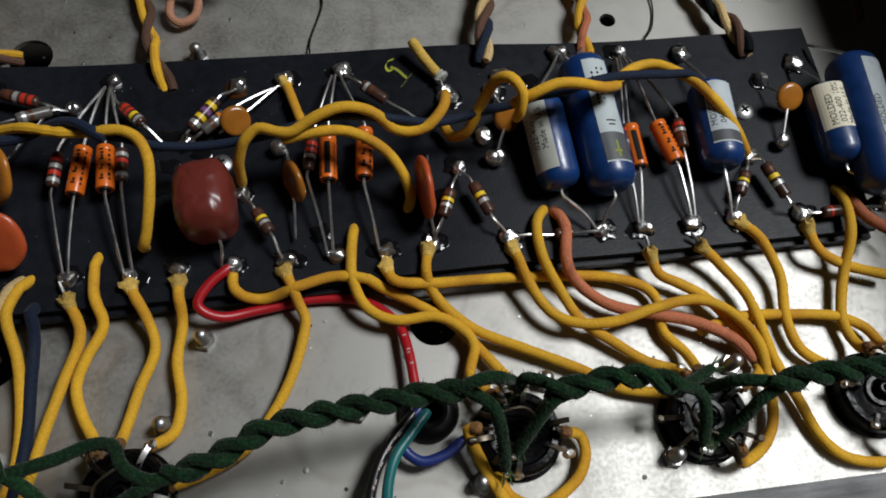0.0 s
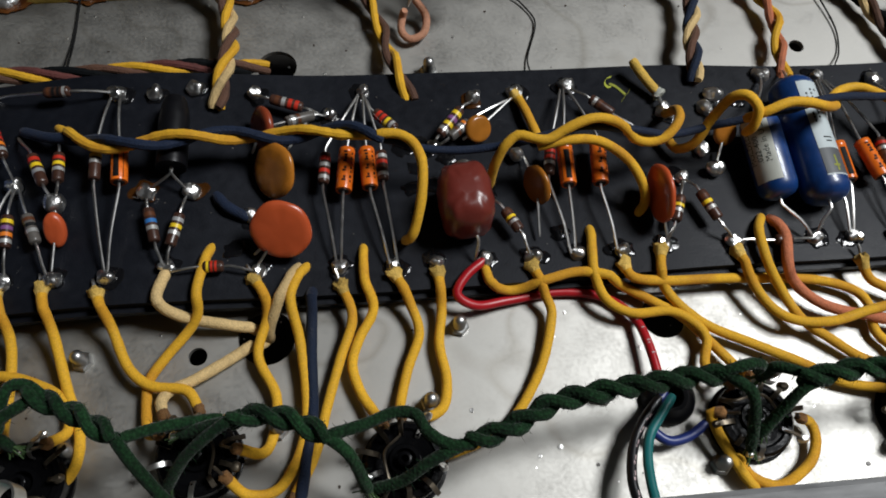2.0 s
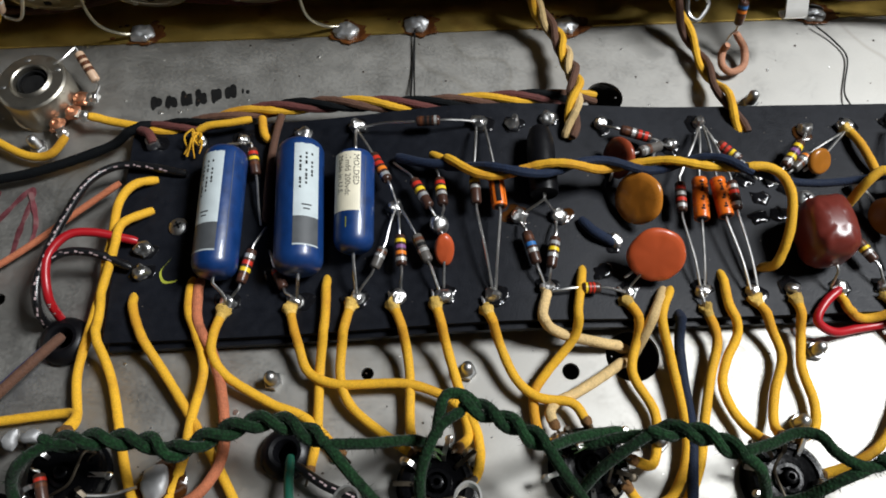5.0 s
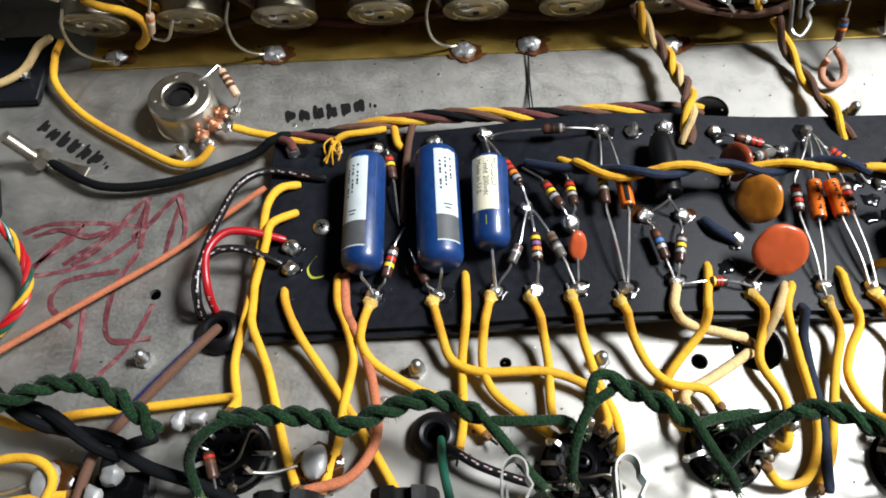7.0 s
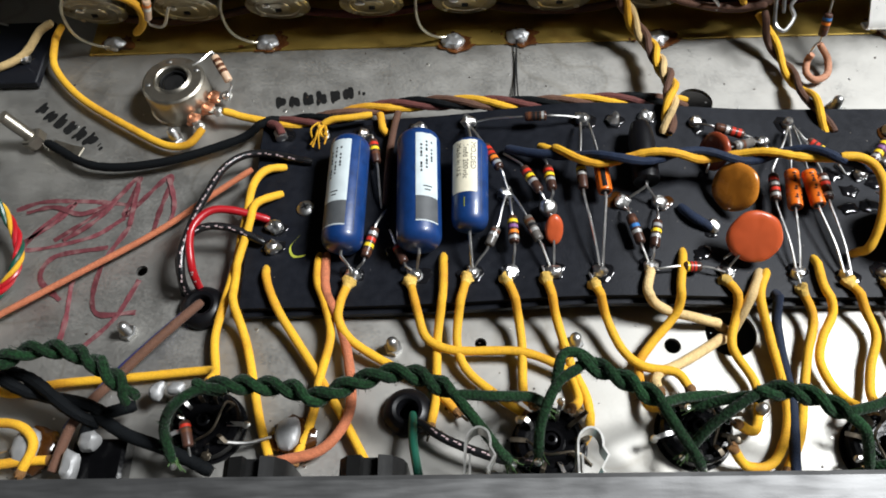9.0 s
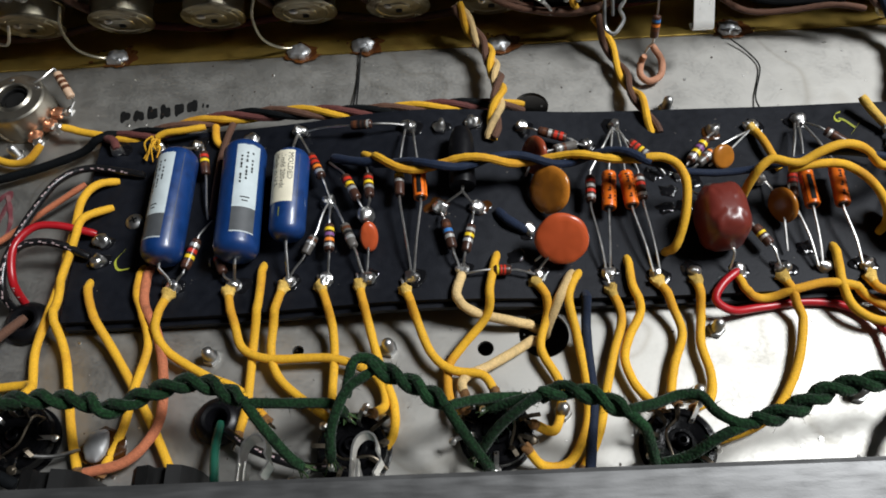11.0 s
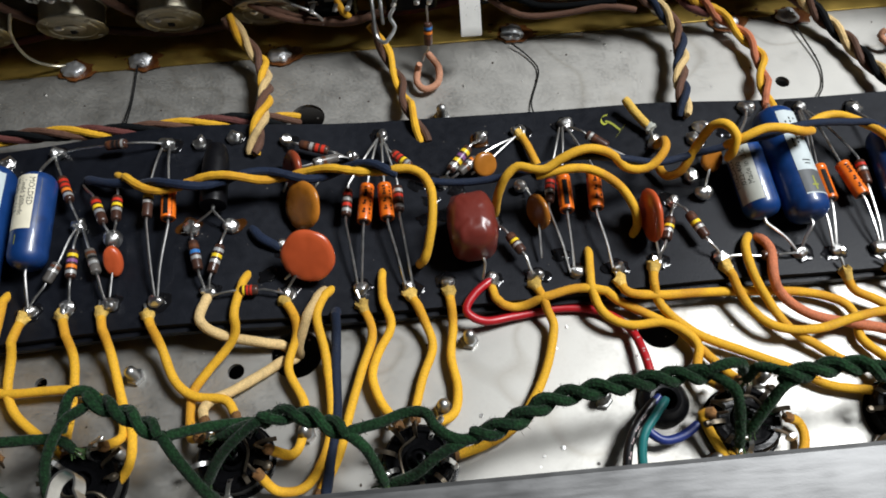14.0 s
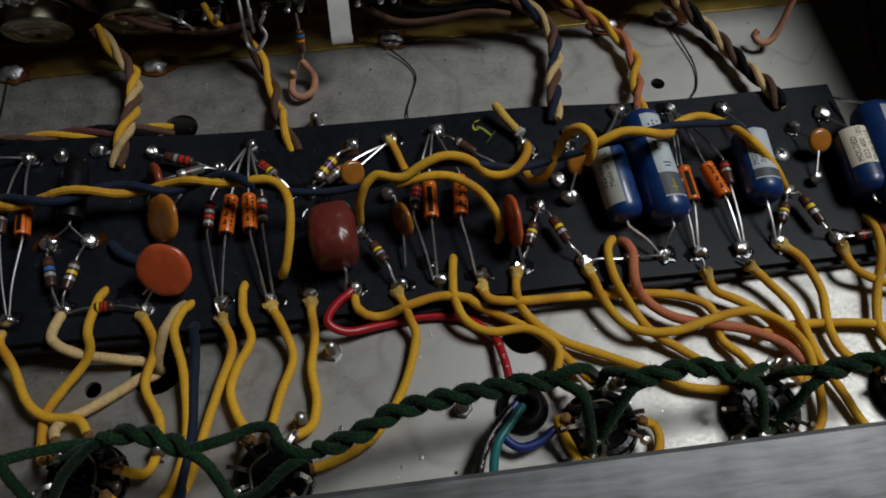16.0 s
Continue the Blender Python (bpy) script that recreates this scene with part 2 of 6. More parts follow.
class Build:
    def __init__(self):
        self.v, self.f = [], []

    def rings(self, rings, closed=True):
        n, base = len(rings[0]), len(self.v)
        for r in rings:
            self.v += [Vector(q) for q in r]
        for i in range(len(rings) - 1):
            for j in range(n):
                a, b = base + i * n + j, base + i * n + (j + 1) % n
                self.f.append((a, b, b + n, a + n))
        if closed:
            self.f.append(tuple(base + j for j in reversed(range(n))))
            self.f.append(tuple(base + (len(rings) - 1) * n + j for j in range(n)))
        return self

    def tube(self, path, r, sides=10, rough=0.0):
        fr = frames(path)
        rr = r if callable(r) else (lambda s: r)
        k = max(1, len(path) - 1)
        rings = []
        for i, (q, (t, u, w)) in enumerate(zip(path, fr)):
            rad = rr(i / k) * (1 + rough * noise.noise(q * 0.55))
            if i in (0, k):
                rad *= 0.8
            rings.append([q + (u * math.cos(a) + w * math.sin(a)) * rad for a in (2 * math.pi * j / sides for j in range(sides))])
        return self.rings(rings)

    def lathe(self, a, b, profile, sides=20):
        """profile: (place along a to b in mm, radius)."""
        a, b = Vector(a), Vector(b)
        t = (b - a).normalized()
        u = t.orthogonal().normalized()
        w = t.cross(u)
        return self.rings([[a + t * s + (u * math.cos(k) + w * math.sin(k)) * r for k in (2 * math.pi * j / sides for j in range(sides))] for s, r in profile])

    def blob(self, c, rx, ry, rz, power=1.0, seg=16, wob=0.0, axes=None):
        c = Vector(c)
        ex = axes or (Vector((1, 0, 0)), Vector((0, 1, 0)), Vector((0, 0, 1)))
        sg = lambda x: math.copysign(abs(x)**power, x)
        rings = []
        for i in range(1, seg // 2):
            th = math.pi * i / (seg // 2) - math.pi / 2
            ring = []
            for j in range(seg):
                ph = 2 * math.pi * j / seg
                p = Vector((sg(math.cos(th)) * sg(math.cos(ph)) * rx, sg(math.cos(th)) * sg(math.sin(ph)) * ry, sg(math.sin(th)) * rz))
                q = ex[0] * p.x + ex[1] * p.y + ex[2] * p.z
                ring.append(c + q * (1 + wob * noise.noise((c + q) * 0.45)))
            rings.append(ring)
        return self.rings(rings)

    def box(self, lo, hi, bevel=0.4):
        lo, hi = Vector(lo), Vector(hi)
        b = min(bevel, *[0.45 * abs(hi[i] - lo[i]) for i in range(3)])
        def ring(z, k):
            x0, y0, x1, y1 = lo.x + k, lo.y + k, hi.x - k, hi.y - k
            return [(x0 + b, y0, z), (x1 - b, y0, z), (x1, y0 + b, z), (x1, y1 - b, z), (x1 - b, y1, z), (x0 + b, y1, z), (x0, y1 - b, z), (x0, y0 + b, z)]
        return self.rings([ring(lo.z, b), ring(lo.z + b, 0), ring(hi.z - b, 0), ring(hi.z, b)])

    def strip(self, path, across, width, thick):
        """A flat band along the path."""
        a = Vector(across).normalized() * (width / 2)
        fr = [(path[min(i + 1, len(path) - 1)] - path[max(i - 1, 0)]).normalized() for i in range(len(path))]
        rings = []
        for q, t in zip(path, fr):
            nn = t.cross(a).normalized() * (thick / 2)
            rings.append([q - a - nn, q + a - nn, q + a + nn, q - a + nn])
        return self.rings(rings)


def part(name, build, material, parent=None, label="", base=None, sharp=35):
    if base is None:
        base = Vector(parent["base"]) if parent is not None else build.v[0].copy()
    me = bpy.data.meshes.new(name)
    me.from_pydata([(p - base) * 0.001 for p in build.v], [], build.f)
    me.polygons.foreach_set("use_smooth", [True] * len(me.polygons))
    me.set_sharp_from_angle(angle=radians(sharp))
    me.materials.append(material)
    ob = new(name, me)
    if parent is not None:
        ob.parent = parent
    else:
        ob.location = base * 0.001
    ob["base"] = tuple(base)
    return tagged(ob, label)


def thing(name, base, label, category, group=""):
    ob = new(name)
    ob.empty_display_size = 0.002
    ob.location = Vector(base) * 0.001
    ob["base"] = tuple(base)
    return tagged(ob, label, category, group)


def zb(x, y):
    """Height of the warped board's top."""
    return 6.6 + (5.0 + 2.0 * max(0, min(y, 65)) / 60) * math.exp(-((x + 62) / 45)**2) + 2.0 * math.exp(-((x - 107) / 30)**2)


# ---- kinds of things ----
NAMES = {}
for _m, _n in ((YELLOW, "yellow"), (CREAM, "cream"), (STRAW, "straw-yellow"), (SALMON, "faded salmon-red"), (PEACH, "pale peach"), (BROWN, "brown"), (MAROON, "maroon"), (NAVY, "dark blue"), (BLACKCLOTH, "black"),
               (GREEN, "dark green"), (RED, "red"), (BLACK, "black"), (BLUE, "blue"), (TEAL, "teal"), (DARKGREEN, "dark green")):
    NAMES[_m.name] = _n


def cleared(path, r):
    """Keeps a wire's middle above the board and the floor."""
    n = len(path)
    need = []
    for i, q in enumerate(path):
        on = -180.5 < q.x < 220 and -7.4 < q.y < 70
        low = zb(q.x, q.y) + r + 0.15 if on else r + 0.1
        end = min((q - path[0]).length, (q - path[-1]).length)
        need.append(low if end > 3.5 and max(path[0].z, path[-1].z, q.z) > 0 else -9)
    z = [max(q.z, w) for q, w in zip(path, need)]
    for _ in range(14):
        z = [z[i] if i in (0, n - 1) else max(need[i], (z[i - 1] + 2 * z[i] + z[i + 1]) / 4) for i in range(n)]
    if path[0].z < 0:
        z[:4] = [q.z for q in path[:4]]
    if path[-1].z < 0:
        z[-4:] = [q.z for q in path[-4:]]
    return [Vector((q.x, q.y, h)) for q, h in zip(path, z)]


SOCKETS = [(-184.1, -43.6), (-81.8, -50.6), (-39.1, -47.3), (13.9, -53.2), (108.7, -50.3), (156.7, -51.9), (203.1, -50.9)]


def cloth_wire(pts, m, r=1.6):
    for x, y in SOCKETS:
        gap = Vector((pts[-1][0] - x, pts[-1][1] - y, 0))
        if m is YELLOW and 12 < gap.length < 21:
            pts = list(pts) + [(x + gap.x * 10.6 / gap.length, y + gap.y * 10.6 / gap.length, 9.0)]
            break
    path = cleared(spline(pts, 1.3), r)
    b = Build().tube(path, r * (0.9 if m is YELLOW else 0.86 if m is GREEN else 1), 12, 0.07)
    ob = part("cloth_wire", b, m, None, NAMES[m.name] + " cloth-covered hook-up wire bent over the chassis", Vector(pts[0]))
    if m is GREEN:
        fuzz(path, r, ob)
        for q, p in ((path[0], path[1]), (path[-1], path[-2])):
            if q.z < 16:
                d = (q - p).normalized()
                end = Build()
                rnd = random.Random(int(q.x * 10))
                for _ in range(12):
                    v = Vector((rnd.gauss(0, 1), rnd.gauss(0, 1), rnd.gauss(0, 1)))
                    o = q + v * 0.55
                    end.tube([o - d * 0.8, o + d * 0.8 + v * 0.3, o + d * rnd.uniform(1.4, 3.0) + v * 0.8], 0.22, 5)
                tagged(part("frayed_end", end, PALEGREEN, ob, "pale green frayed cloth end"), kind="stuff")
                part("solder", Build().blob(q + d * 1.8, 1.1, 1.1, 1.2, 1, 12, 0.5), SOLDER, ob, "small solder joint")
    tagged(ob, category="wire", group="hook-up wires")
    if m is YELLOW and abs(pts[0][2] - zb(pts[0][0], pts[0][1]) - 1) < 0.3:
        d = (path[1] - path[0]).normalized()
        tip = path[0] - d * 2.2 + Vector((0, 0.6, 0.6))
        part("bare_end", Build().tube([tip - d * 1.5, tip, path[0]], 0.5, 6), TIN, ob, "tinned wire end")
        fr = frames(path[:4])
        ring = []
        for i, (q, (tt, u, w)) in enumerate(zip((path[2], path[1], path[0], path[0] - d * 0.9), fr)):
            rad = (1.5, 1.75, 2.35, 1.8)[i]
            ring.append([q + (u * math.cos(x) + w * math.sin(x)) * rad * (1 + (0.0, 0.08, 0.22, 0.4)[i] * random.uniform(-1, 1)) - d * (0, 0, 0.5, 0.8)[i] * random.uniform(-1, 1)
                         for x in (2 * math.pi * j / 14 for j in range(14))])
        fb = Build().rings(ring)
        part("frayed_end", fb, FRAY, ob, "frayed cloth end")
    if m in (YELLOW, CREAM, SALMON) and pts[-1][2] > 1 and pts[-1][1] < -26:
        q, d = path[-1], (path[-1] - path[-2]).normalized()
        rnd = random.Random(int(q.x * 10))
        ring = []
        for along, rad, rag in ((-1.6, 1.4, 0.02), (-0.4, 1.62, 0.08), (0.7, 1.5, 0.2), (1.2, 0.8, 0.3)):
            t, u, w = frames(path)[-1]
            ring.append([q + d * (along + rnd.uniform(-rag, rag) * 1.5) + (u * math.cos(x) + w * math.sin(x)) * rad * (1 + rnd.uniform(-rag, rag)) for x in (2 * math.pi * j / 14 for j in range(14))])
        part("scorched_end", Build().rings(ring), BURNT, ob, "scorched frayed cloth end")
        part("bare_end", Build().tube(spline([q, q + d * 2.2 + Vector((0, 0, 0.3)), q + d * 4.2 + Vector((0, 0, 1.4))], 0.8), 0.45, 7), LUG, ob, "tarnished wire end")
    return ob


def plastic_wire(pts, m, r=1.35):
    path = cleared(spline(pts, 1.3), r)
    ob = part("plastic_wire", Build().tube(path, r, 12), m, None, "glossy " + NAMES[m.name] + " plastic-insulated wire", Vector(pts[0]))
    tagged(ob, category="wire", group="hook-up wires")
    if m in (RED, BLACK):
        fr = frames(path)
        for i in range(4, len(path) - 4, 3):
            if m is RED and i < 0.72 * len(path):
                continue
            t = fr[i][0]
            up = (Vector((0, -0.3, 1)) - t * t.dot(Vector((0, -0.3, 1)))).normalized()
            if m is RED:
                bars = [(0, 0.45, -26, 16), (0.9, 1.3, -18 + i % 3 * 6, 18)][:1 + i % 2]
            else:
                bars = [(0, 1.3, -30, -14), (1.7, 2.6, -26, -6 + i % 3 * 4)]
            part("print", wrapped(path[i], t, up, r + 0.03, bars), PRINT, ob, "worn white printed mark")
    return ob


def thin_wire(pts):
    return tagged(part("thin_wire", Build().tube(spline(pts, 1.5), 0.3, 6), INK, None, "thin dark bare wire lying on the chassis floor", Vector(pts[0])), category="wire")


def fuzz(path, r, parent):
    """Loose fibres standing off a cloth strand."""
    b = Build()
    rnd = random.Random(len(path))
    for i in range(1, len(path) - 1):
        for _ in range(14):
            d = Vector((rnd.gauss(0, 1), rnd.gauss(0, 1), rnd.gauss(0, 1))).normalized()
            q = path[i] + d * r * 0.9
            side = d.orthogonal().normalized() * 0.1
            tip = q + (d + Vector((rnd.gauss(0, 1), rnd.gauss(0, 1), rnd.gauss(0, 1))) * 0.7) * rnd.uniform(0.3, 1.15)
            k = len(b.v)
            b.v += [q - side, q + side, tip]
            b.f.append((k, k + 1, k + 2))
    return tagged(part("fuzz", b, GREEN, parent, "loose green cloth fuzz"), kind="stuff")


def twisted(name, pts, mats, r, pitch, label):
    path = spline(pts, 0.9)
    fr = frames(path)
    n = len(mats)
    ob = thing(name, pts[0], label, "wire harness")
    dist, ds = 0, []
    for i, q in enumerate(path):
        dist += (q - path[i - 1]).length if i else 0
        ds.append(dist)
    off = r * (1.0 if n == 2 else 1.16)
    for k, m in enumerate(mats):
        sp = []
        for q, (t, u, w), d in zip(path, fr, ds):
            a = 2 * math.pi * (d / pitch + k / n)
            sp.append(q + (u * math.cos(a) + w * math.sin(a)) * off)
        st = part("strand", Build().tube(sp, r, 9, 0.16), m, ob, NAMES[m.name] + " cloth strand")
        if m is GREEN:
            fuzz(sp, r, st)
    return ob


def twisted_harness(pts, mats, r, pitch):
    return twisted("wire_harness", pts, mats, r, pitch, " and ".join(list(dict.fromkeys(NAMES[m.name] for m in mats))[:3]) + " cloth wires twisted into a harness")


def heater_pair(pts):
    return twisted("heater_wire_pair", pts, (GREEN, GREEN), 1.5, 14.5, "dark green cloth heater wires twisted into a fuzzy pair")


def lead(ob, path, r=0.42):
    return part("lead", Build().tube(spline(path, 1.4), r, 7), TIN, ob, "tinned lead")


def rounded(L, r, k=0.5):
    return [(0, r * 0.55), (k * 0.15, r * 0.8), (k * 0.6, r * 0.96), (k, r), (L - k, r), (L - k * 0.6, r * 0.96), (L - k * 0.15, r * 0.8), (L, r * 0.55)]


def bent(a, s, d):
    """A lead from the body's end s, along d, down to a."""
    a, s, d = Vector(a), Vector(s), Vector(d)
    g = (a - s).length
    return [s, s + d * min(2.0, g * 0.3), s.lerp(a, 0.6) + Vector((0, 0, g * 0.05)), a]


def resistor(pts, bands, body):
    a, s, e, b = [Vector(p) for p in pts]
    tone = "grey" if body is GREYBODY else "tan" if body is TANBODY else "brown"
    ob = thing("resistor", a, tone + " carbon resistor with " + ", ".join(dict.fromkeys(bands.split())) + " bands on bent leads", "resistor", "resistors")
    L, r, t = (e - s).length, 1.62, (e - s).normalized()
    part("body", Build().lathe(s, e, rounded(L, r, 0.7)), body, ob)
    for k, c in enumerate(bands.split()):
        q = L * (0.16 + 0.2 * k)
        part("band", Build().lathe(s + t * q, s + t * (q + L * 0.12), [(0, r * 0.9), (0.02, r + 0.05), (L * 0.12, r + 0.05), (L * 0.121, r * 0.9)]), BANDS[c], ob, c + " band")
    lead(ob, bent(a, s, -t))
    lead(ob, bent(b, e, t))
    return ob


def wrapped(c0, t, up, r, rects):
    """Small bars on a cylinder about the line from c0 along t: (along from, to, angle from, to in degrees)."""
    b = Build()
    side = t.cross(up).normalized()
    for s0, s1, a0, a1 in rects:
        n = max(1, int((a1 - a0) / 8))
        base = len(b.v)
        for i in range(n + 1):
            a = radians(a0 + (a1 - a0) * i / n)
            d = up * math.cos(a) + side * math.sin(a)
            b.v += [c0 + t * s0 + d * r, c0 + t * s1 + d * r]
        for i in range(n):
            k = base + 2 * i
            b.f.append((k, k + 2, k + 3, k + 1))
    return b


def electrolytic(pts, dark=0):
    a, s, e, b = [Vector(p) for p in pts]
    ob = thing("electrolytic_capacitor", a, "small bright orange electrolytic capacitor with black print", "capacitor", "orange electrolytics")
    L, r, t = (e - s).length, 2.4, (e - s).normalized()
    part("sleeve", Build().lathe(s, e, [(0, r * 0.72), (0.1, r * 0.95), (0.7, r), (1.5, r), (1.8, r * 0.94), (2.2, r), (L - 0.6, r), (L - 0.1, r * 0.95), (L, r * 0.72)]), ORANGE, ob)
    part("end_seal", Build().lathe(e - t * 0.3, e + t * 0.15, [(0, r * 0.7), (0.4, r * 0.66)]), ENDSEAL, ob, "dark end seal")
    up = (Vector((0, -0.5, 1)) - t * t.dot(Vector((0, -0.5, 1)))).normalized()
    if dark:
        rects = [(L * 0.2, L * 0.92, -16, 22)] + [(L * 0.2, L * 0.95, a, a + 5) for a in (-48, 48)]
    else:
        rects = [(L * (0.12 + 0.075 * k), L * (0.165 + 0.075 * k + 0.01 * (k % 3)), -6 - 3 * (k % 2), 18 - 5 * (k % 3)) for k in range(10) if k not in (4, 7)] + [(L * (0.14 + 0.11 * k), L * (0.19 + 0.11 * k + 0.02 * (k % 2)), -50, -38 + 4 * (k % 2)) for k in range(7)]
    part("print", wrapped(s, t, up, r + 0.05, rects), INK, ob, "black printed marks")
    lead(ob, bent(a, s, -t))
    lead(ob, bent(b, e, t))
    return ob


def words(lines, c0, t, up, r, s0, size, ang0, gap, flip=1):
    """Lettering wrapped round a cylinder, as one mesh."""
    b = Build()
    side = t.cross(up).normalized()
    for k, text in enumerate(lines):
        cu = bpy.data.curves.new("lettering", "FONT")
        cu.body, cu.size, cu.resolution_u = text, size, 2
        tmp = bpy.data.objects.new("lettering", cu)
        scene.collection.objects.link(tmp)
        me = bpy.data.meshes.new_from_object(tmp.evaluated_get(bpy.context.evaluated_depsgraph_get()))
        base = len(b.v)
        for q in me.vertices:
            a = radians(ang0 + flip * gap * k) - flip * q.co.y / r
            d = up * math.cos(a) + side * math.sin(a)
            b.v.append(c0 + t * (s0 + q.co.x) + d * r)
        b.f += [tuple(base + i for i in f.vertices) for f in me.polygons]
        bpy.data.objects.remove(tmp)
        bpy.data.curves.remove(cu)
        bpy.data.meshes.remove(me)
    return b


def moulded_cap(pts, r, kind, a0, a1):
    a, s, e, b = [Vector(p) for p in pts]
    word = {"aged": "a peeling white and grey label", "white": "a white printed label", "cream": "a cream label lettered MOLDED", "plain": "a pale printed label"}[kind]
    ob = thing("moulded_capacitor", a, "glossy blue moulded tubular capacitor with " + word, "capacitor", "blue capacitors")
    t = (e - s).normalized()
    L = (e - s).length
    prof = [(0, r * 0.3), (0.3, r * 0.55), (1.0, r * 0.78), (2.2, r * 0.93), (3.8, r), (L - 3.8, r), (L - 2.2, r * 0.93), (L - 1.0, r * 0.78), (L - 0.3, r * 0.55), (L, r * 0.3)]
    part("body", Build().lathe(s, e, prof, 32), CAPBLUE, ob)
    up = (Vector((0.0, -0.45, 1)) - t * t.dot(Vector((0.0, -0.45, 1)))).normalized()
    mid = (a0 + a1) / 2
    lo, hi = {"aged": (0.1, 0.86), "white": (0.1, 0.8), "cream": (0.08, 0.66), "plain": (0.1, 0.84)}[kind]
    cut = {"aged": 0.66, "white": 0.68}.get(kind, hi)
    n = 14
    base_rects = [(L * lo + 0.25 * noise.noise(Vector((i * 0.9, r, L))), L * cut, a0 + (a1 - a0) * i / n, a0 + (a1 - a0) * (i + 1) / n) for i in range(n)]
    part("label", wrapped(s, t, up, r + 0.08, base_rects), PAPER[kind], ob, "paper label")
    if cut < hi:
        part("label_band", wrapped(s, t, up, r + 0.08, [(L * cut, L * hi, a0, a1)]), GREYLABEL, ob, "dark grey label band")
        part("stripe", wrapped(s, t, up, r + 0.1, [(L * hi, L * hi + 0.5, a0, a1)]), PAPER["white"], ob, "white edge stripe")
    if kind != "aged":
        if s.x < 0:
            lines = words(["MOLDED", ".1mfd 200vdc", "Made in U.S."], s, t, up, r + 0.12, L * 0.11, 2.5, mid - 26, 24)
        else:
            text = ["MOLDED", ".022-400 10%", "Made in U.S."] if kind == "cream" else ["MOLDED", ".022-400", "Made in U.S."] if kind == "plain" else ["MOLDED", ".047"]
            lines = words(text, e, -t, up, r + 0.12, L * 0.37, 2.5, -mid - 22, 23)
        part("lettering", lines, INK, ob, "black lettering")
    else:
        rects = [(L * (0.17 + 0.033 * k), L * (0.17 + 0.033 * k + (0.018 if (k + j) % 3 else 0.028)), mid + 14 - 14 * j, mid + 19 - 14 * j) for j in range(3) for k in range(9 if j < 2 else 6) if (k + 2 * j) % 5]
        part("print", wrapped(s, t, up, r + 0.1, rects + [(L * 0.57, L * 0.58, mid - 12, mid + 12), (L * 0.6, L * 0.61, mid - 8, mid + 8)]), INK, ob, "small black print")
    if kind == "aged" and s.x > 0:
        part("pencil_tick", wrapped(s, t, up, r + 0.12, [(L * 0.72, L * 0.84, mid - 2, mid + 3), (L * 0.79, L * 0.805, mid - 8, mid + 10)]), CHALK, ob, "yellow-green pencil tick")
    if kind == "cream" and s.x < 0:
        part("pencil_tick", wrapped(s, t, up, r + 0.12, [(L * 0.72, L * 0.82, mid - 8, mid - 5)]), CHALK, ob, "yellow-green pencil tick")
    part("seam", wrapped(s, t, up, r + 0.06, [(3.8, L - 3.8, -38, -36.6)]), GREYLABEL, ob, "mould seam")
    lead(ob, bent(a, s, -t), 0.5)
    lead(ob, bent(b, e, t), 0.5)
    return ob


def disc_cap(pts, r, th, m, face, narrow=1.0):
    c, a, b = [Vector(p) for p in pts]
    tone = {ORANGERED.name: "orange-red", OCHRE.name: "ochre", REDBROWN.name: "red-brown"}[m.name]
    ob = thing("disc_capacitor", b, tone + " ceramic disc capacitor standing on its leads", "capacitor", "disc capacitors")
    f = Vector(face).normalized()
    prof = [(0, r * 0.02), (0.02, r * 0.35), (th * 0.03, r * 0.72), (th * 0.12, r * 0.88), (th * 0.3, r * 0.97), (th * 0.5, r), (th * 0.7, r * 0.97), (th * 0.88, r * 0.88), (th * 0.97, r * 0.72), (th, r * 0.3)]
    bb = Build().lathe(c - f * th / 2, c + f * th / 2, prof, 44)
    bb.v = [c + (q - c) * (1 + 0.05 * noise.noise(q * 0.16)) + f * 0.25 * noise.noise(q * 0.3) for q in bb.v]
    if narrow < 1:
        bb.v = [Vector((c.x + (q.x - c.x) * narrow, q.y, q.z)) for q in bb.v]
    part("disc", bb, m, ob, sharp=60)
    for q in (a, b):
        lead(ob, [c + (q - c).normalized() * r * 0.7, c.lerp(q, 0.85), q])
    return ob


def dipped_cap(pts):
    c = Vector(pts[0])
    ob = thing("dipped_capacitor", (c.x, c.y, zb(c.x, c.y)), "large glossy red-brown dipped capacitor lying on the board", "capacitor")
    ang = radians(4)
    ax = (Vector((math.cos(ang), math.sin(ang), 0)), Vector((-math.sin(ang), math.cos(ang), 0)), Vector((0, 0, 1)))
    part("body", Build().blob(c, 7.6, 10.0, 9.4, 0.64, 44, 0.05, ax), DIPPED, ob)
    lead(ob, [c + Vector((2, -8, -3)), c + Vector((3, -11, -4)), Vector((c.x + 2, 1, zb(c.x, 1) + 1.5))])
    lead(ob, [c + Vector((-2, 8, -3)), c + Vector((-4, 12, -5)), c + Vector((-5, 15, -7))])
    return ob


def sleeved_cap(pts):
    s, e, a, b = [Vector(p) for p in pts]
    ob = thing("sleeved_capacitor", a, "matt black sleeved capacitor tube lying across the board", "capacitor")
    L, t, r = (e - s).length, (e - s).normalized(), 4.4
    part("sleeve", Build().lathe(s, e, [(0, r * 0.45), (0.8, r * 0.7), (4, r * 0.9), (8, r), (L - 1, r), (L, r * 0.97), (L - 0.5, r * 0.8)], 24), RUBBER, ob)
    for q in (a, b):
        lead(ob, [e - t * 1, e + t * 1.5, q])
    return ob


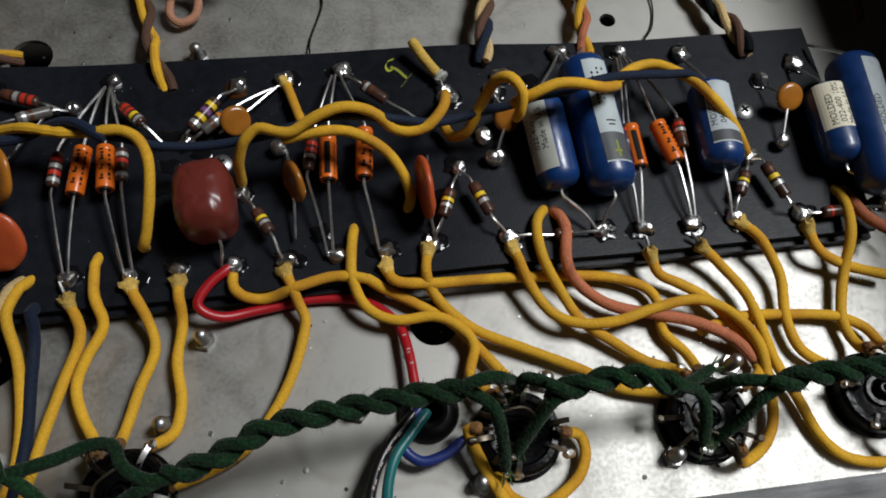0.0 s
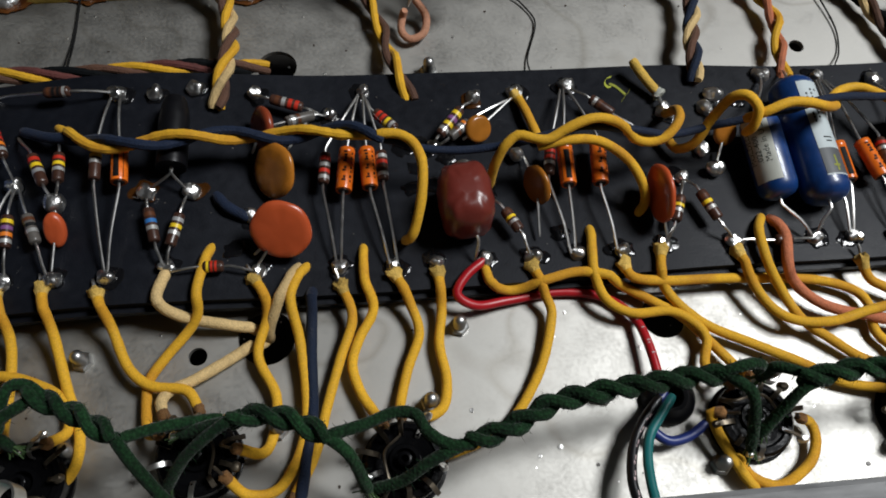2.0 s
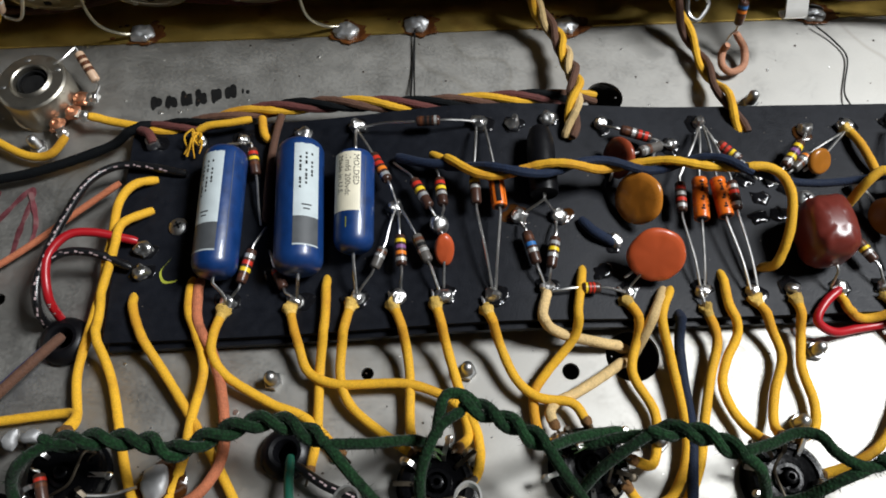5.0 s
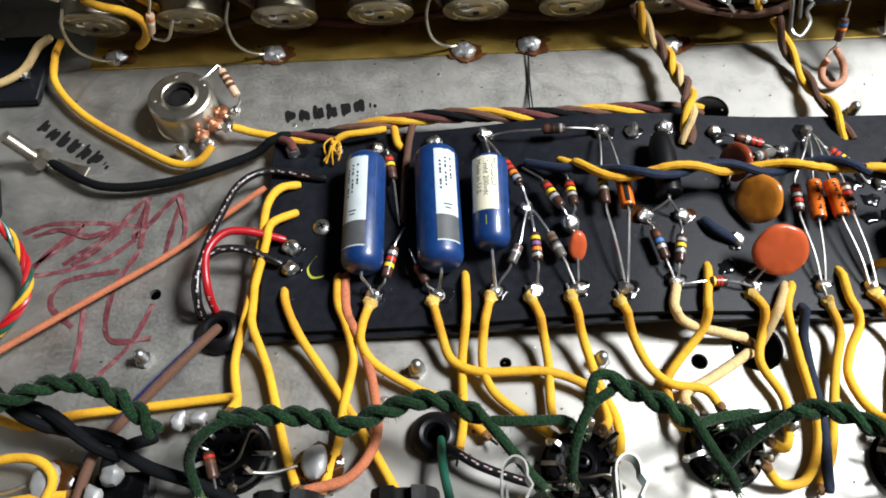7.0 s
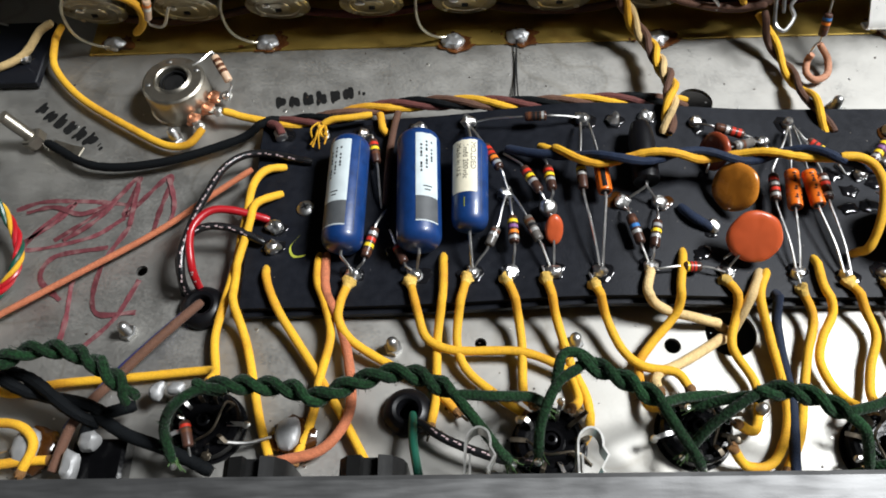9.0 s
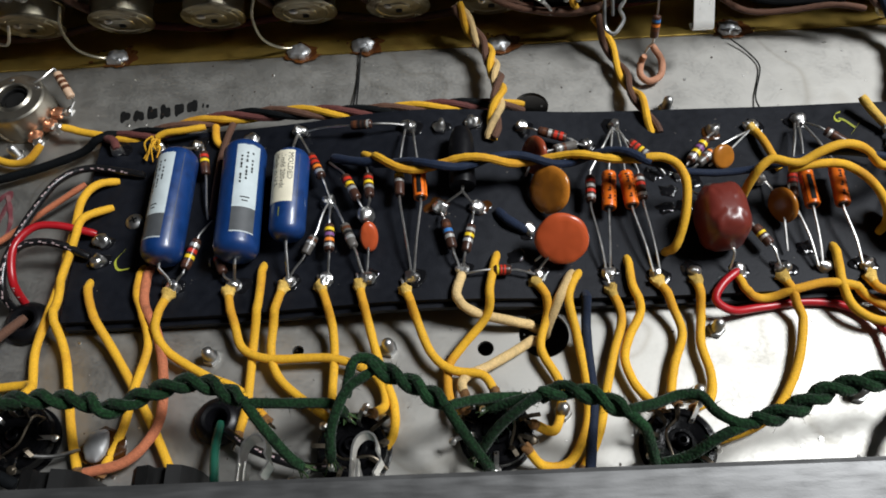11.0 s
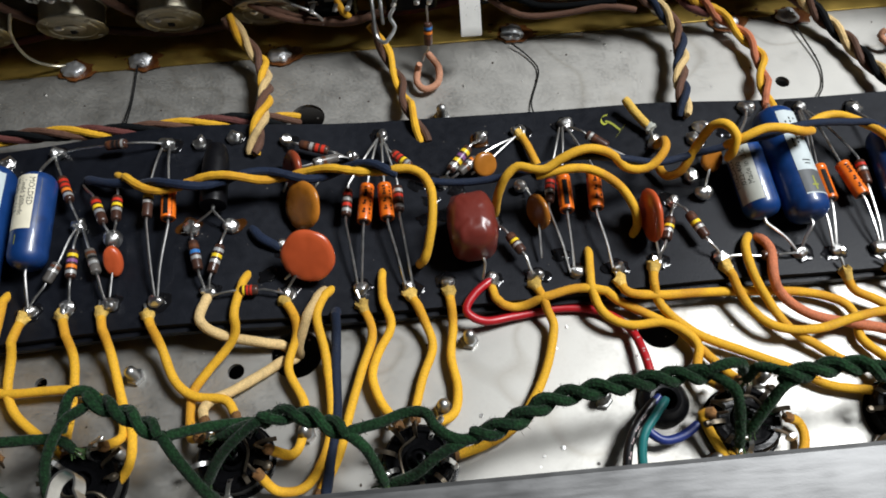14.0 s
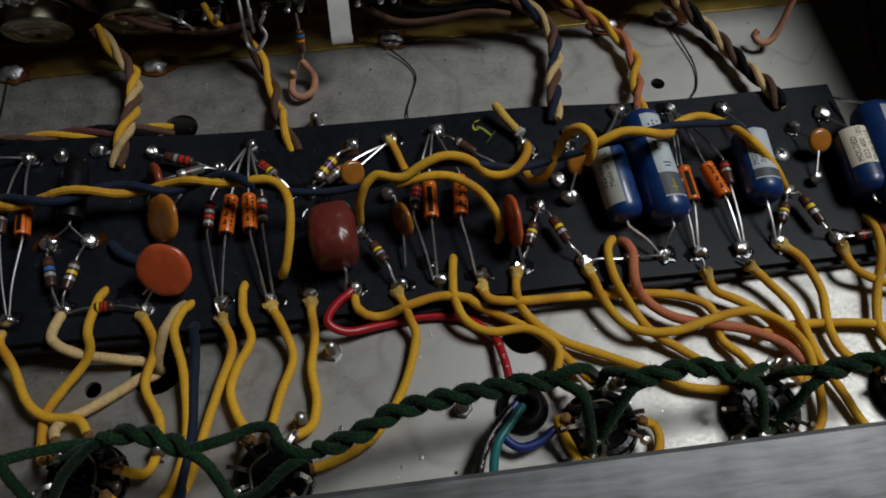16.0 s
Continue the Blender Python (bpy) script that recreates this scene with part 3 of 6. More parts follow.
def solder_joint(pts):
    c = Vector(pts[0])
    ob = thing("solder_joint", c, "shiny solder joint in a board eyelet", "solder joint", "solder joints")
    k = random.uniform(0.85, 1.2)
    part("eyelet", Build().lathe(c - Vector((0, 0, 0.6)), c + Vector((0, 0, 1)), [(0, 2.0), (0.9, 2.1), (1.15, 1.9), (1.2, 1.2)], 16), SCREW, ob, "metal eyelet")
    off = Vector((random.uniform(-1.1, 1.1), random.uniform(-1.1, 1.1), 1.5))
    part("solder", Build().blob(c + Vector((0, 0, 1.2)), 2.3 * k, 2.1 * k, 1.9 * k, 1, 18, 0.5).blob(c + off + Vector((0, 0, 0.3)), 1.3, 1.4, 1.4, 1, 12, 0.6), SOLDER, ob)
    tip = Vector((random.uniform(-1, 1), random.uniform(-1, 1), 2.9 * k))
    part("wire_tip", Build().tube([c + Vector((0, 0, 1)), c + tip * 0.7, c + tip], 0.36, 6), TIN, ob)
    g = Vector((random.uniform(-1.3, 1.3), random.uniform(-0.8, 1.3), 0.12))
    part("flux", Build().blob(c + g, random.uniform(3.0, 4.4), random.uniform(2.8, 3.6), 0.4, 1, 26, 0.45), FLUX if len(pts) > 1 else WAX, ob, "glassy flux residue")
    return ob


def solder_ball(pts, r=2.25):
    c = Vector(pts[0])
    return tagged(part("solder_ball", Build().blob(c, r, r, r, 1, 18, 0.2), SOLDER, None, "round bright ball of solder on a lead end", c - Vector((0, 0, r))), category="solder joint")


def ground_blob(pts):
    c = Vector(pts[0])
    ob = thing("ground_joint", c, "smeared solder blob with amber flux on the brass plate", "solder joint", "ground joints")
    part("solder", Build().blob(c + Vector((0, 0, 0.6)), 4.3, 3.7, 2.1, 1, 24, 0.35).blob(c + Vector((1.2, -2.2, 0.6)), 1.9, 1.7, 1.9, 1, 14, 0.3), DULLSOLDER, ob)
    part("flux", Build().blob(c + Vector((1.5, 0.6, 0.02)), 8.2, 5.4, 0.14, 1, 40, 0.28), AMBER, ob, "amber flux stain")
    rnd = random.Random(int(c.x))
    for k in range(5):
        part("flux_drop", Build().blob(c + Vector((rnd.uniform(-11, 11), rnd.uniform(-1.5, 6), 0.05)), rnd.uniform(0.5, 1.3), rnd.uniform(0.4, 0.9), 0.18, 1, 10, 0.3), AMBER, ob, "spattered flux drop")
    return ob


def screw(pts):
    c = Vector(pts[0])
    c.z = 0
    ob = thing("screw", c, "zinc screw end with hexagonal nut on the chassis floor", "screw", "chassis screws")
    part("nut", Build().lathe(c, c + Vector((0, 0, 1)), [(0, 2.9), (1.5, 2.9), (1.8, 2.5)], 6), SCREW, ob)
    prof = [(1.2, 1.75)]
    for k in range(6):
        prof += [(1.6 + k * 0.75, 1.55), (1.95 + k * 0.75, 1.85)]
    part("thread", Build().lathe(c, c + Vector((0, 0, 1)), prof + [(6.1, 1.55), (6.6, 1.15), (6.9, 0.5)], 14), SCREW, ob)
    return ob


def board_screw(pts):
    c = Vector(pts[0])
    ob = thing("board_screw", c, "pan-head screw with a cross slot in the board", "screw")
    part("head", Build().lathe(c - Vector((0, 0, 0.3)), c + Vector((0, 0, 1)), [(0, 3.1), (0.8, 3.0), (1.5, 2.2), (1.75, 1.2)], 24), SCREW, ob)
    for k in (0.5, 2.07):
        d = Vector((math.cos(k), math.sin(k), 0))
        part("slot", Build().strip([c + d * -1.3 + Vector((0, 0, 1.5)), c + d * 1.3 + Vector((0, 0, 1.5))], (-d.y, d.x, 0), 0.6, 0.4), INK, ob, "dark slot")
    return ob


def socket(pts):
    c = Vector(pts[0])
    c.z = 0
    ob = thing("tube_socket", c, "black nine-pin tube socket with tinned lugs set in the chassis", "tube socket", "tube sockets")
    up = c + Vector((0, 0, 1))
    part("flange", Build().lathe(c, up, [(0, 11.4), (0.8, 11.3), (1.0, 10.8)], 36), BAKELITE, ob, "black mounting ring")
    part("base", Build().lathe(c, up, [(0.6, 10.6), (5.2, 10.4), (6.2, 9.6), (6.4, 8.2), (5.6, 7.6), (5.2, 4.4), (6.2, 4.0), (6.2, 3.0), (3.0, 2.8)], 36), BAKELITE, ob)
    part("spigot", Build().lathe(c, up, [(3, 2.0), (8.2, 1.9), (8.4, 1.6), (8.4, 1.0), (6, 0.9)], 18), BAKELITE, ob, "centre tube")
    rnd = random.Random(int(c.x * 7))
    for k in range(9):
        a = 2 * math.pi * (k + 0.5) / 10 + c.x * 0.05
        d = Vector((math.cos(a), math.sin(a), 0))
        part("rib", Build().box(c + d * 7.2 - Vector((0.5, 0.5, -5.0)), c + d * 9.4 + Vector((0.5, 0.5, 6.9)), 0.3) if abs(d.x) < 0.3 else Build().strip([c + d * 6.8 + Vector((0, 0, 6.2)), c + d * 9.8 + Vector((0, 0, 6.2))], (-d.y, d.x, 0), 0.9, 1.2), BAKELITE, ob)
        f = rnd.uniform(0.75, 1.2)
        out = rnd.random()
        p = [c + d * 6.4 + Vector((0, 0, 4.5)), c + d * 6.9 + Vector((0, 0, 7.4 * f)), c + d * (8.2 + 2 * out) + Vector((0, 0, 8.6 * f)), c + d * (9.6 + 4.6 * out) + Vector((0, 0, 7.6 + rnd.uniform(-2, 1)))]
        part("lug", Build().strip(spline(p, 1.0), (-d.y, d.x, rnd.uniform(-0.8, 0.8)), 1.3, 0.4), LUG if k % 4 else TIN, ob, "tarnished lug")
        if k % 2 == 0:
            part("solder", Build().blob(p[3] - d * 0.6, 1.3, 1.1, 1.2, 1, 12, 0.6), SOLDER if k % 4 == 0 else LUG, ob)
        if k == 5:
            part("jumper", Build().tube(spline([p[3], c + d * 8 + Vector((0, 0, 11)), c + d * 1.5 + Vector((d.y * 5, -d.x * 5, 10)), c - d * 5 + Vector((d.y * 4, -d.x * 4, 6.6))], 0.9), 0.42, 7), LUG, ob, "tarnished jumper wire")
    return ob


def grommet(pts, r=7.6):
    c = Vector(pts[0])
    c.z = 0
    return tagged(part("grommet", Build().lathe(c - Vector((0, 0, 2)), c + Vector((0, 0, 1)), [(0, r * 0.4), (2.2, r * 0.34), (5.2, r * 0.36), (6.4, r * 0.46), (6.7, r * 0.6), (6.2, r * 0.78), (5.0, r * 0.93), (3.6, r), (2.1, r * 0.97), (2.1, r * 0.7), (0, r * 0.7)], 40), RUBBER, None,
                       "black rubber grommet in the chassis floor", c), category="grommet")


def stamp(pts):
    a, b = Vector(pts[0]), Vector(pts[1])
    d, n = (b - a).normalized(), 7
    w = (b - a).length / n
    side = Vector((-d.y, d.x, 0))
    ob = thing("ink_stamp", a, "smudged black ink stamp on the bare metal floor", "marking")
    rnd = random.Random(3)
    up = Vector((0, 0, 1))

    def bar(u, v, lu, lv, k):
        m = a + d * u + side * v + Vector((0, 0, 0.08 + 0.012 * k))
        part("bar", Build().blob(m, lu, lv, 0.05, 0.8, 14, 0.5, (d, side, up)), INK, ob)
    h = 3.5
    for k in range(n):
        u = w * (k + 0.35)
        fade = 0.4 if k == n - 1 else 1.0
        bar(u - 0.8, rnd.uniform(-0.4, 0.4), rnd.uniform(0.9, 1.25) * fade, h * fade * rnd.uniform(0.8, 1.0), 0)
        bar(u + 0.9, rnd.uniform(-1.0, 1.0), rnd.uniform(1.2, 1.6) * fade, h * fade * rnd.uniform(0.5, 0.85), 1)
    return ob


STROKES = []


def marker_stroke(pts):
    STROKES.append(1)
    path = spline([(x, y, 0.06 + 0.06 * len(STROKES)) for x, y, z in pts], 1.2)
    b = Build()
    fr = frames(path)
    rings = []
    for q, (t, u, w) in zip(path, fr):
        x = t.cross(Vector((0, 0, 1))).normalized()
        h = 0.85 + 0.45 * noise.noise(q * 0.3)
        rings.append([q - x * h, q + x * h, q + x * h + Vector((0, 0, 0.05)), q - x * h + Vector((0, 0, 0.05))])
    b.rings(rings)
    return tagged(part("marker_stroke", b, MARKER, None, "maroon felt-pen scrawl on the metal floor", path[0]), category="marking", group="pen scrawl")


def tick(pts):
    path = spline([(x, y, z + 0.15) for x, y, z in pts], 1.0)
    return tagged(part("pencil_mark", Build().strip(path, (0.6, 0.8, 0), 0.9, 0.1), CHALK, None, "yellow-green wax pencil mark on the black board", path[0]), category="marking")


def bare_lead(pts):
    return tagged(part("bare_lead", Build().tube(spline(pts, 1.0), 0.6, 8), TIN, None, "short bare tinned wire end soldered to an eyelet", Vector(pts[-1])), category="wire")


def frayed_tip(pts):
    a, b = Vector(pts[0]), Vector(pts[1])
    d = (b - a).normalized()
    fb = Build().lathe(a, b, [(0, 1.75), (0.6, 1.95), (1.3, 2.3), (1.9, 1.9), (2.1, 0.6)], 16)
    fb.v = [q + Vector((random.uniform(-0.3, 0.3), random.uniform(-0.3, 0.3), random.uniform(-0.3, 0.3))) for q in fb.v]
    return tagged(part("frayed_tip", fb, PAPER["plain"], None, "white frayed cotton end of a cut wire", a), category="wire")


# ---- chassis ----
from mathutils.geometry import delaunay_2d_cdt

X0, X1, Y0, Y1 = -330.0, 256.0, -75.5, 146.0
HOLES = [(-101.2, -17.2, 1.9), (-40.9, -19.1, 2.6), (-22.0, -15.1, 8.0), (159.9, 77.1, 2.6), (91.8, -17.8, 6.5), (-215.7, 11.5, 2.0), (-18.5, 79.0, 6.5),
         (-192, -3.6, 6.2), (-123.8, -40, 6.2), (87.5, -41.9, 6.2)]


def floor_sheet():
    loops = [[(X0, Y0), (X1, Y0), (X1, Y1), (X0, Y1)]]
    for x, y, r in HOLES:
        loops.append([(x + r * math.cos(-a), y + r * math.sin(-a)) for a in (2 * math.pi * j / 28 for j in range(28))])
    pts, edges = [], []
    for lp in loops:
        k = len(pts)
        pts += [Vector(p) for p in lp]
        edges += [(k + i, k + (i + 1) % len(lp)) for i in range(len(lp))]
    v, e, f, *_ = delaunay_2d_cdt(pts, edges, [], 0, 1e-5)
    b = Build()
    b.v = [Vector((p.x, p.y, 0)) for p in v] + [Vector((p.x, p.y, -1.6)) for p in v]
    n = len(v)
    count = {}
    for t in f:
        c = sum((v[i] for i in t), Vector((0, 0))) / len(t)
        if any((c.x - x)**2 + (c.y - y)**2 < r * r * 0.98 for x, y, r in HOLES):
            continue
        b.f.append(tuple(t))
        b.f.append(tuple(i + n for i in reversed(t)))
        for i in range(len(t)):
            k = (t[i], t[(i + 1) % len(t)])
            count[k] = 1
    for (i, j) in list(count):
        if (j, i) not in count:
            b.f.append((j, i, i + n, j + n))
    return b


def structure(name, build, m, label):
    return tagged(part(name, build, m, None, label, build.v[0].copy()), category="chassis", kind="structure")


structure("floor", floor_sheet(), STEEL, "worn bare grey metal chassis floor with drilled holes")
structure("wall_south", Build().box((X0, Y0 - 1.6, -1.6), (X1, Y0, 65), 0.3), STEEL, "bent metal rim wall of the chassis")
# Outward slope and the darkened steel both lower the rim's glare.
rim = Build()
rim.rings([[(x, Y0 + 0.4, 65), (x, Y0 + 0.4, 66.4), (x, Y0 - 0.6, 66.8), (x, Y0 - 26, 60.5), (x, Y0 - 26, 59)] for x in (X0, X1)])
structure("rim_south", rim, RIM, "sloping brushed metal rim of the chassis, colour darkened against glare")
panel = Build()
panel.rings([[(x, Y1, -1.6), (x, Y1 + 1.8, -1.6), (x, 119.0, 66), (x, 117.2, 66)] for x in (X0, X1)])
structure("wall_north", panel, STEEL, "metal control panel wall leaning in over the chassis")
# Unseen flange, added over the panel to keep lamp light off the pots.
structure("flange_north", Build().box((X0, 112, 66), (X1, 134, 67.5), 0.4), STEEL, "unseen inward flange added to shade the control panel")
# Unseen end wall, made taller than the others so its shade reaches the board.
structure("wall_east", Build().box((X1, Y0 - 1.6, -1.6), (X1 + 1.6, Y1 + 1.6, 90), 0.3), STEEL, "metal end wall of the chassis")
structure("wall_west", Build().box((X0 - 1.6, Y0 - 1.6, -1.6), (X0, Y1 + 1.6, 66), 0.3), STEEL, "metal end wall of the chassis")
# Unseen bench, added to stop light coming up through the floor's holes.
structure("ground", Build().box((-1500, -1200, -85), (1500, 1400, -75), 2), BENCH, "unseen dark workbench top added under the chassis to block light")
tagged(part("brass_plate", Build().box((-255.5, 110.5, 0.0), (250, 145.5, 0.9), 0.2), BRASS, None, "tarnished thin brass ground plate with flux stains", Vector((-255, 110, 0))), category="plate")


def sheet(x0, x1, y0, y1, lift, thick):
    """One board layer that follows the warp."""
    b = Build()
    nx, ny = 120, 14
    for top in (1, 0):
        for i in range(nx + 1):
            for j in range(ny + 1):
                x = x0 + (x1 - x0) * i / nx
                q = max(0.0, min(1.0, (x - 15) / 160))
                y = y0 + (y1 - 5.2 * q * q * (3 - 2 * q) - y0) * j / ny
                b.v.append(Vector((x, y, zb(x, y) + lift - (0 if top else thick))))
    n = (nx + 1) * (ny + 1)
    for i in range(nx):
        for j in range(ny):
            k = i * (ny + 1) + j
            b.f.append((k, k + ny + 1, k + ny + 2, k + 1))
            b.f.append((k + n, k + n + 1, k + n + ny + 2, k + n + ny + 1))
    for i in range(nx):
        for j, s in ((0, 1), (ny, -1)):
            k, q = i * (ny + 1) + j, (i + 1) * (ny + 1) + j
            b.f.append((q, k, k + n, q + n) if s > 0 else (k, q, q + n, k + n))
    for j in range(ny):
        for i, s in ((0, -1), (nx, 1)):
            k, q = i * (ny + 1) + j, i * (ny + 1) + j + 1
            b.f.append((q, k, k + n, q + n) if s > 0 else (k, q, q + n, k + n))
    return b


board = thing("component_board", (20, 0, 4), "long warped black fibre eyelet board on the chassis floor", "circuit board")
part("top_layer", sheet(-178.5, 218, -6.6, 68.5, 0, 2.2), FIBRE, board)
part("backing_layer", sheet(-177.5, 217, -8.2, 67, -2.7, 2.0), FIBRE, board, "backing board below")
for x in (-160, -60, 40, 140, 205):
    part("spacer", Build().lathe((x, 30, 0), (x, 30, 1), [(0, 3), (zb(x, 30) - 4.4, 3)], 12), RUBBER, board)


# ---- controls along the far wall ----
LEAN = radians(25)
AXIS = Vector((0, math.cos(LEAN), math.sin(LEAN)))
RISE = Vector((0, -math.sin(LEAN), math.cos(LEAN)))


def pot(x, z=15.5, y=118.5, r=12.2, turn=0.0):
    """A control pot whose shaft goes out through the leaning panel."""
    c = Vector((x, y, z))
    ob = thing("potentiometer", c + AXIS * 19, "round dull steel control pot with a stamped back on the panel", "potentiometer", "control pots")
    part("can", Build().lathe(c, c + AXIS, [(0.0, 4.0), (0.0, r - 1.0), (0.4, r - 0.2), (1.0, r), (1.6, r - 0.5), (8.5, r - 0.5), (8.8, r), (9.6, r)], 40), POTCAN, ob, sharp=15)
    part("ring", Build().lathe(c - AXIS * 0.25, c + AXIS, [(0.3, r * 0.66), (0, r * 0.7), (0, r * 0.74), (0.3, r * 0.78)], 40), POTCAN, ob, "stamped ring", sharp=15)
    part("back_boss", Build().lathe(c - AXIS * 0.7, c + AXIS, [(0, 3.5), (0.2, 4.6), (0.9, 5.0)], 28), POTCAN, ob, "stamped centre boss", sharp=15)
    part("wafer", Build().lathe(c + AXIS * 9.6, c + AXIS * 20, [(0, r * 0.95), (1.6, r * 0.95)], 36), ENDSEAL, ob, "brown phenolic wafer")
    part("bushing", Build().lathe(c + AXIS * 11.2, c + AXIS * 20, [(0, 5), (7.6, 5)], 20), LUG, ob, "threaded bushing")
    for k in (-1, 0, 1):
        p = [c + AXIS * 10.5 + RISE * r * 0.85 + Vector((k * 5, 0, 0)), c + AXIS * 9 + RISE * (r + 3) + Vector((k * 5.5, 0, 0)), c + AXIS * 5 + RISE * (r + 4.5 + turn * k) + Vector((k * 5.8, 0, 0))]
        part("lug", Build().strip(spline(p, 1.5), (1, 0, 0), 2.6, 0.5), SCREW, ob, "tinned lug")
        part("solder", Build().blob(p[2], 1.7, 1.7, 1.5, 1, 12, 0.4), SOLDER, ob)
        part("eyelet", Build().tube([p[2] + RISE * 2.2 + Vector((2.1 * math.cos(a * 0.45), 0, 0)) + RISE * 2.1 * math.sin(a * 0.45) - AXIS * 0.6 for a in range(15)], 0.7, 7), SCREW, ob, "tinned eyelet of the lug")
    part("slot", Build().box((x - 1.1, c.y - 0.9, z - 1.9), (x + 1.3, c.y + 0.6, z + 1.5), 0.2), INK, ob, "dark slot in the back")
    part("rolled_edge", Build().tube([c + AXIS * 0.5 + (Vector((math.cos(a * 0.16), 0, 0)) + RISE * math.sin(a * 0.16)) * (r - 0.1) for a in range(40)], 0.45, 6), POTCAN, ob, "rolled edge of the can")
    for k in (0.7, 2.3, 3.9, 5.5):
        part("crimp", Build().blob(c - AXIS * 0.1 + (Vector((math.cos(k), 0, 0)) + RISE * math.sin(k)) * (r * 0.86), 1.3, 0.5, 0.8, 1, 10, 0.2), POTCAN, ob, "bent crimp tab")
    q = c + RISE * 3 + Vector((-4, 0, 0)) - AXIS * 0.5
    part("solder_tack", Build().blob(q, 1.6, 0.7, 1.1, 1, 12, 0.4), SOLDER, ob)
    return ob


for k, x in enumerate((-249, -212.5, -176.5, -140, -104, -67.5, -31.5, 86, 128, 205)):
    pot(x, turn=(0.4, -0.5, 0.2)[k % 3])
for k, (x0, x1) in enumerate(((-262, -180), (-185, -100), (-108, -20), (-30, 60), (50, 150), (140, 240))):
    cloth_wire([(x0, 129, 6), ((x0 + x1) / 2, 125 + k % 2, 3.5), (x1, 130, 7)], (BROWN, MAROON, BROWN, MAROON, BROWN, BROWN)[k])
for x, m in ((-225, YELLOW), (-190, BROWN), (-122, BROWN), (-85, BROWN), (-46, BROWN), (-8, MAROON), (18, BROWN), (66, BROWN), (108, BROWN), (180, MAROON)):
    cloth_wire([(x - 8, 121, 34), (x - 2, 116, 33), (x + 3, 118, 24), (x + 6, 126, 12)], m)


# bare ground wires from the pots to the plate
for x in (-243.7, -183.1, -109.5, 126):
    tagged(part("ground_lead", Build().tube(spline([(x - 11, 114.5, 29), (x - 13, 110.5, 22), (x - 11.5, 109.5, 12), (x - 6, 112, 4), (x, 114, 1.8)], 1.2), 0.6, 8), POTCAN, None, "bare tinned ground wire bent down to the brass plate", Vector((x, 114, 1))), category="wire", group="ground wires")


def jack(x, z=22):
    ob = thing("phone_jack", (x, 140, z - 9), "open-frame phone jack with spring contacts", "jack", "jacks")
    c = Vector((x, 126, z))
    part("bushing", Build().lathe(c, c + Vector((0, 14, 0)), [(0, 4.5), (0, 7), (9, 7)], 24), SCREW, ob)
    part("insulator", Build().box((x - 7, 120, z + 5), (x + 7, 128, z + 9), 0.5), ENDSEAL, ob)
    part("body", Build().box((x - 9.5, 113.5, z - 7), (x + 9.5, 126.5, z + 4.5), 1.2), BAKELITE, ob, "black moulded body")
    for k in (-6.5, 2.0, 6.8):
        part("lug", Build().strip(spline([(x + k, 114, z + 2), (x + k + 0.6, 110.8, z + 3), (x + k - 0.5, 108.6, z + 1.4)], 1.0), (1, 0, 0.4), 1.9, 0.4), SCREW, ob, "bright solder lug")
        part("solder", Build().blob((x + k - 0.4, 108.9, z + 1.6), 1.1, 1.1, 1.0, 1, 10, 0.5), SOLDER, ob)
    for k in (-5, 0, 5):
        part("spring", Build().strip(spline([(x + k, 127, z + 8), (x + k, 121, z + 7), (x + k * 1.2, 114, z + 2 - abs(k) * 0.3), (x + k * 1.2, 111, z + 4)], 1.5), (1, 0, 0), 3.4, 0.5), LUG, ob)
    return ob


for x in (-6, 24, 58, 160):
    jack(x)
clip = thing("spring_clip", (12.6, 112, 10), "bent silver wire spring clip hanging from the controls", "clip")
part("spring", Build().tube(spline([(9, 118, 34), (9.5, 108, 26), (10, 100.5, 17.5), (12.6, 97.5, 16.5), (15.2, 99.5, 17.5), (17, 102.5, 19), (15.4, 105, 21.5), (17.4, 107, 24)], 1.0), 0.75, 8), SCREW, clip)
part("leaf", Build().tube(spline([(12, 118, 34), (12.4, 109, 27), (12.8, 103, 20)], 1.0), 0.7, 8), SCREW, clip)
br = thing("white_bracket", (44.5, 105, 18), "small glossy white metal bracket by the controls", "bracket")
part("tab", Build().strip(spline([(44.5, 124, 40), (44.5, 106, 31), (44.4, 96, 22.5), (44.4, 94.3, 20.5), (44.4, 96, 18.5), (44.4, 99, 17.8)], 1.0), (1, 0, 0), 7.4, 1.0), WHITEMETAL, br)

# loose wires in front of the controls
cloth_wire([(-36, 115, 24), (-22, 110.5, 19.5), (-4, 109.4, 17.5), (9, 110.5, 17)], BROWN, 1.25)
cloth_wire([(-30, 115, 22), (-14, 112, 16), (2, 111, 15), (14, 113, 18)], BROWN, 1.4)
cloth_wire([(-4, 113, 27), (-1.4, 109.4, 21.5), (0.6, 110.6, 18)], YELLOW, 1.4)
bare_lead([(-20, 112, 25), (-13, 109.4, 23), (-9.5, 109, 19), (-9.6, 109.4, 16.5)])
cloth_wire([(50, 115, 20), (64, 109.5, 13), (80, 108.4, 12.5), (96, 106.6, 16.5), (107, 103.4, 16.5)], BROWN, 1.2)
cloth_wire([(54, 117, 22), (70, 112, 15), (88, 110, 15), (100, 107, 18.5)], BLACKCLOTH, 1.2)
cloth_wire([(148, 116, 24), (158, 112, 18), (166, 109, 13), (174, 106, 8)], BROWN, 1.3)
cloth_wire([(-246, 115, 32), (-238, 111, 32.4), (-229.4, 110.4, 30), (-226, 110.4, 23.6), (-228, 110.8, 16), (-233.4, 112.4, 10)], YELLOW, 1.7)
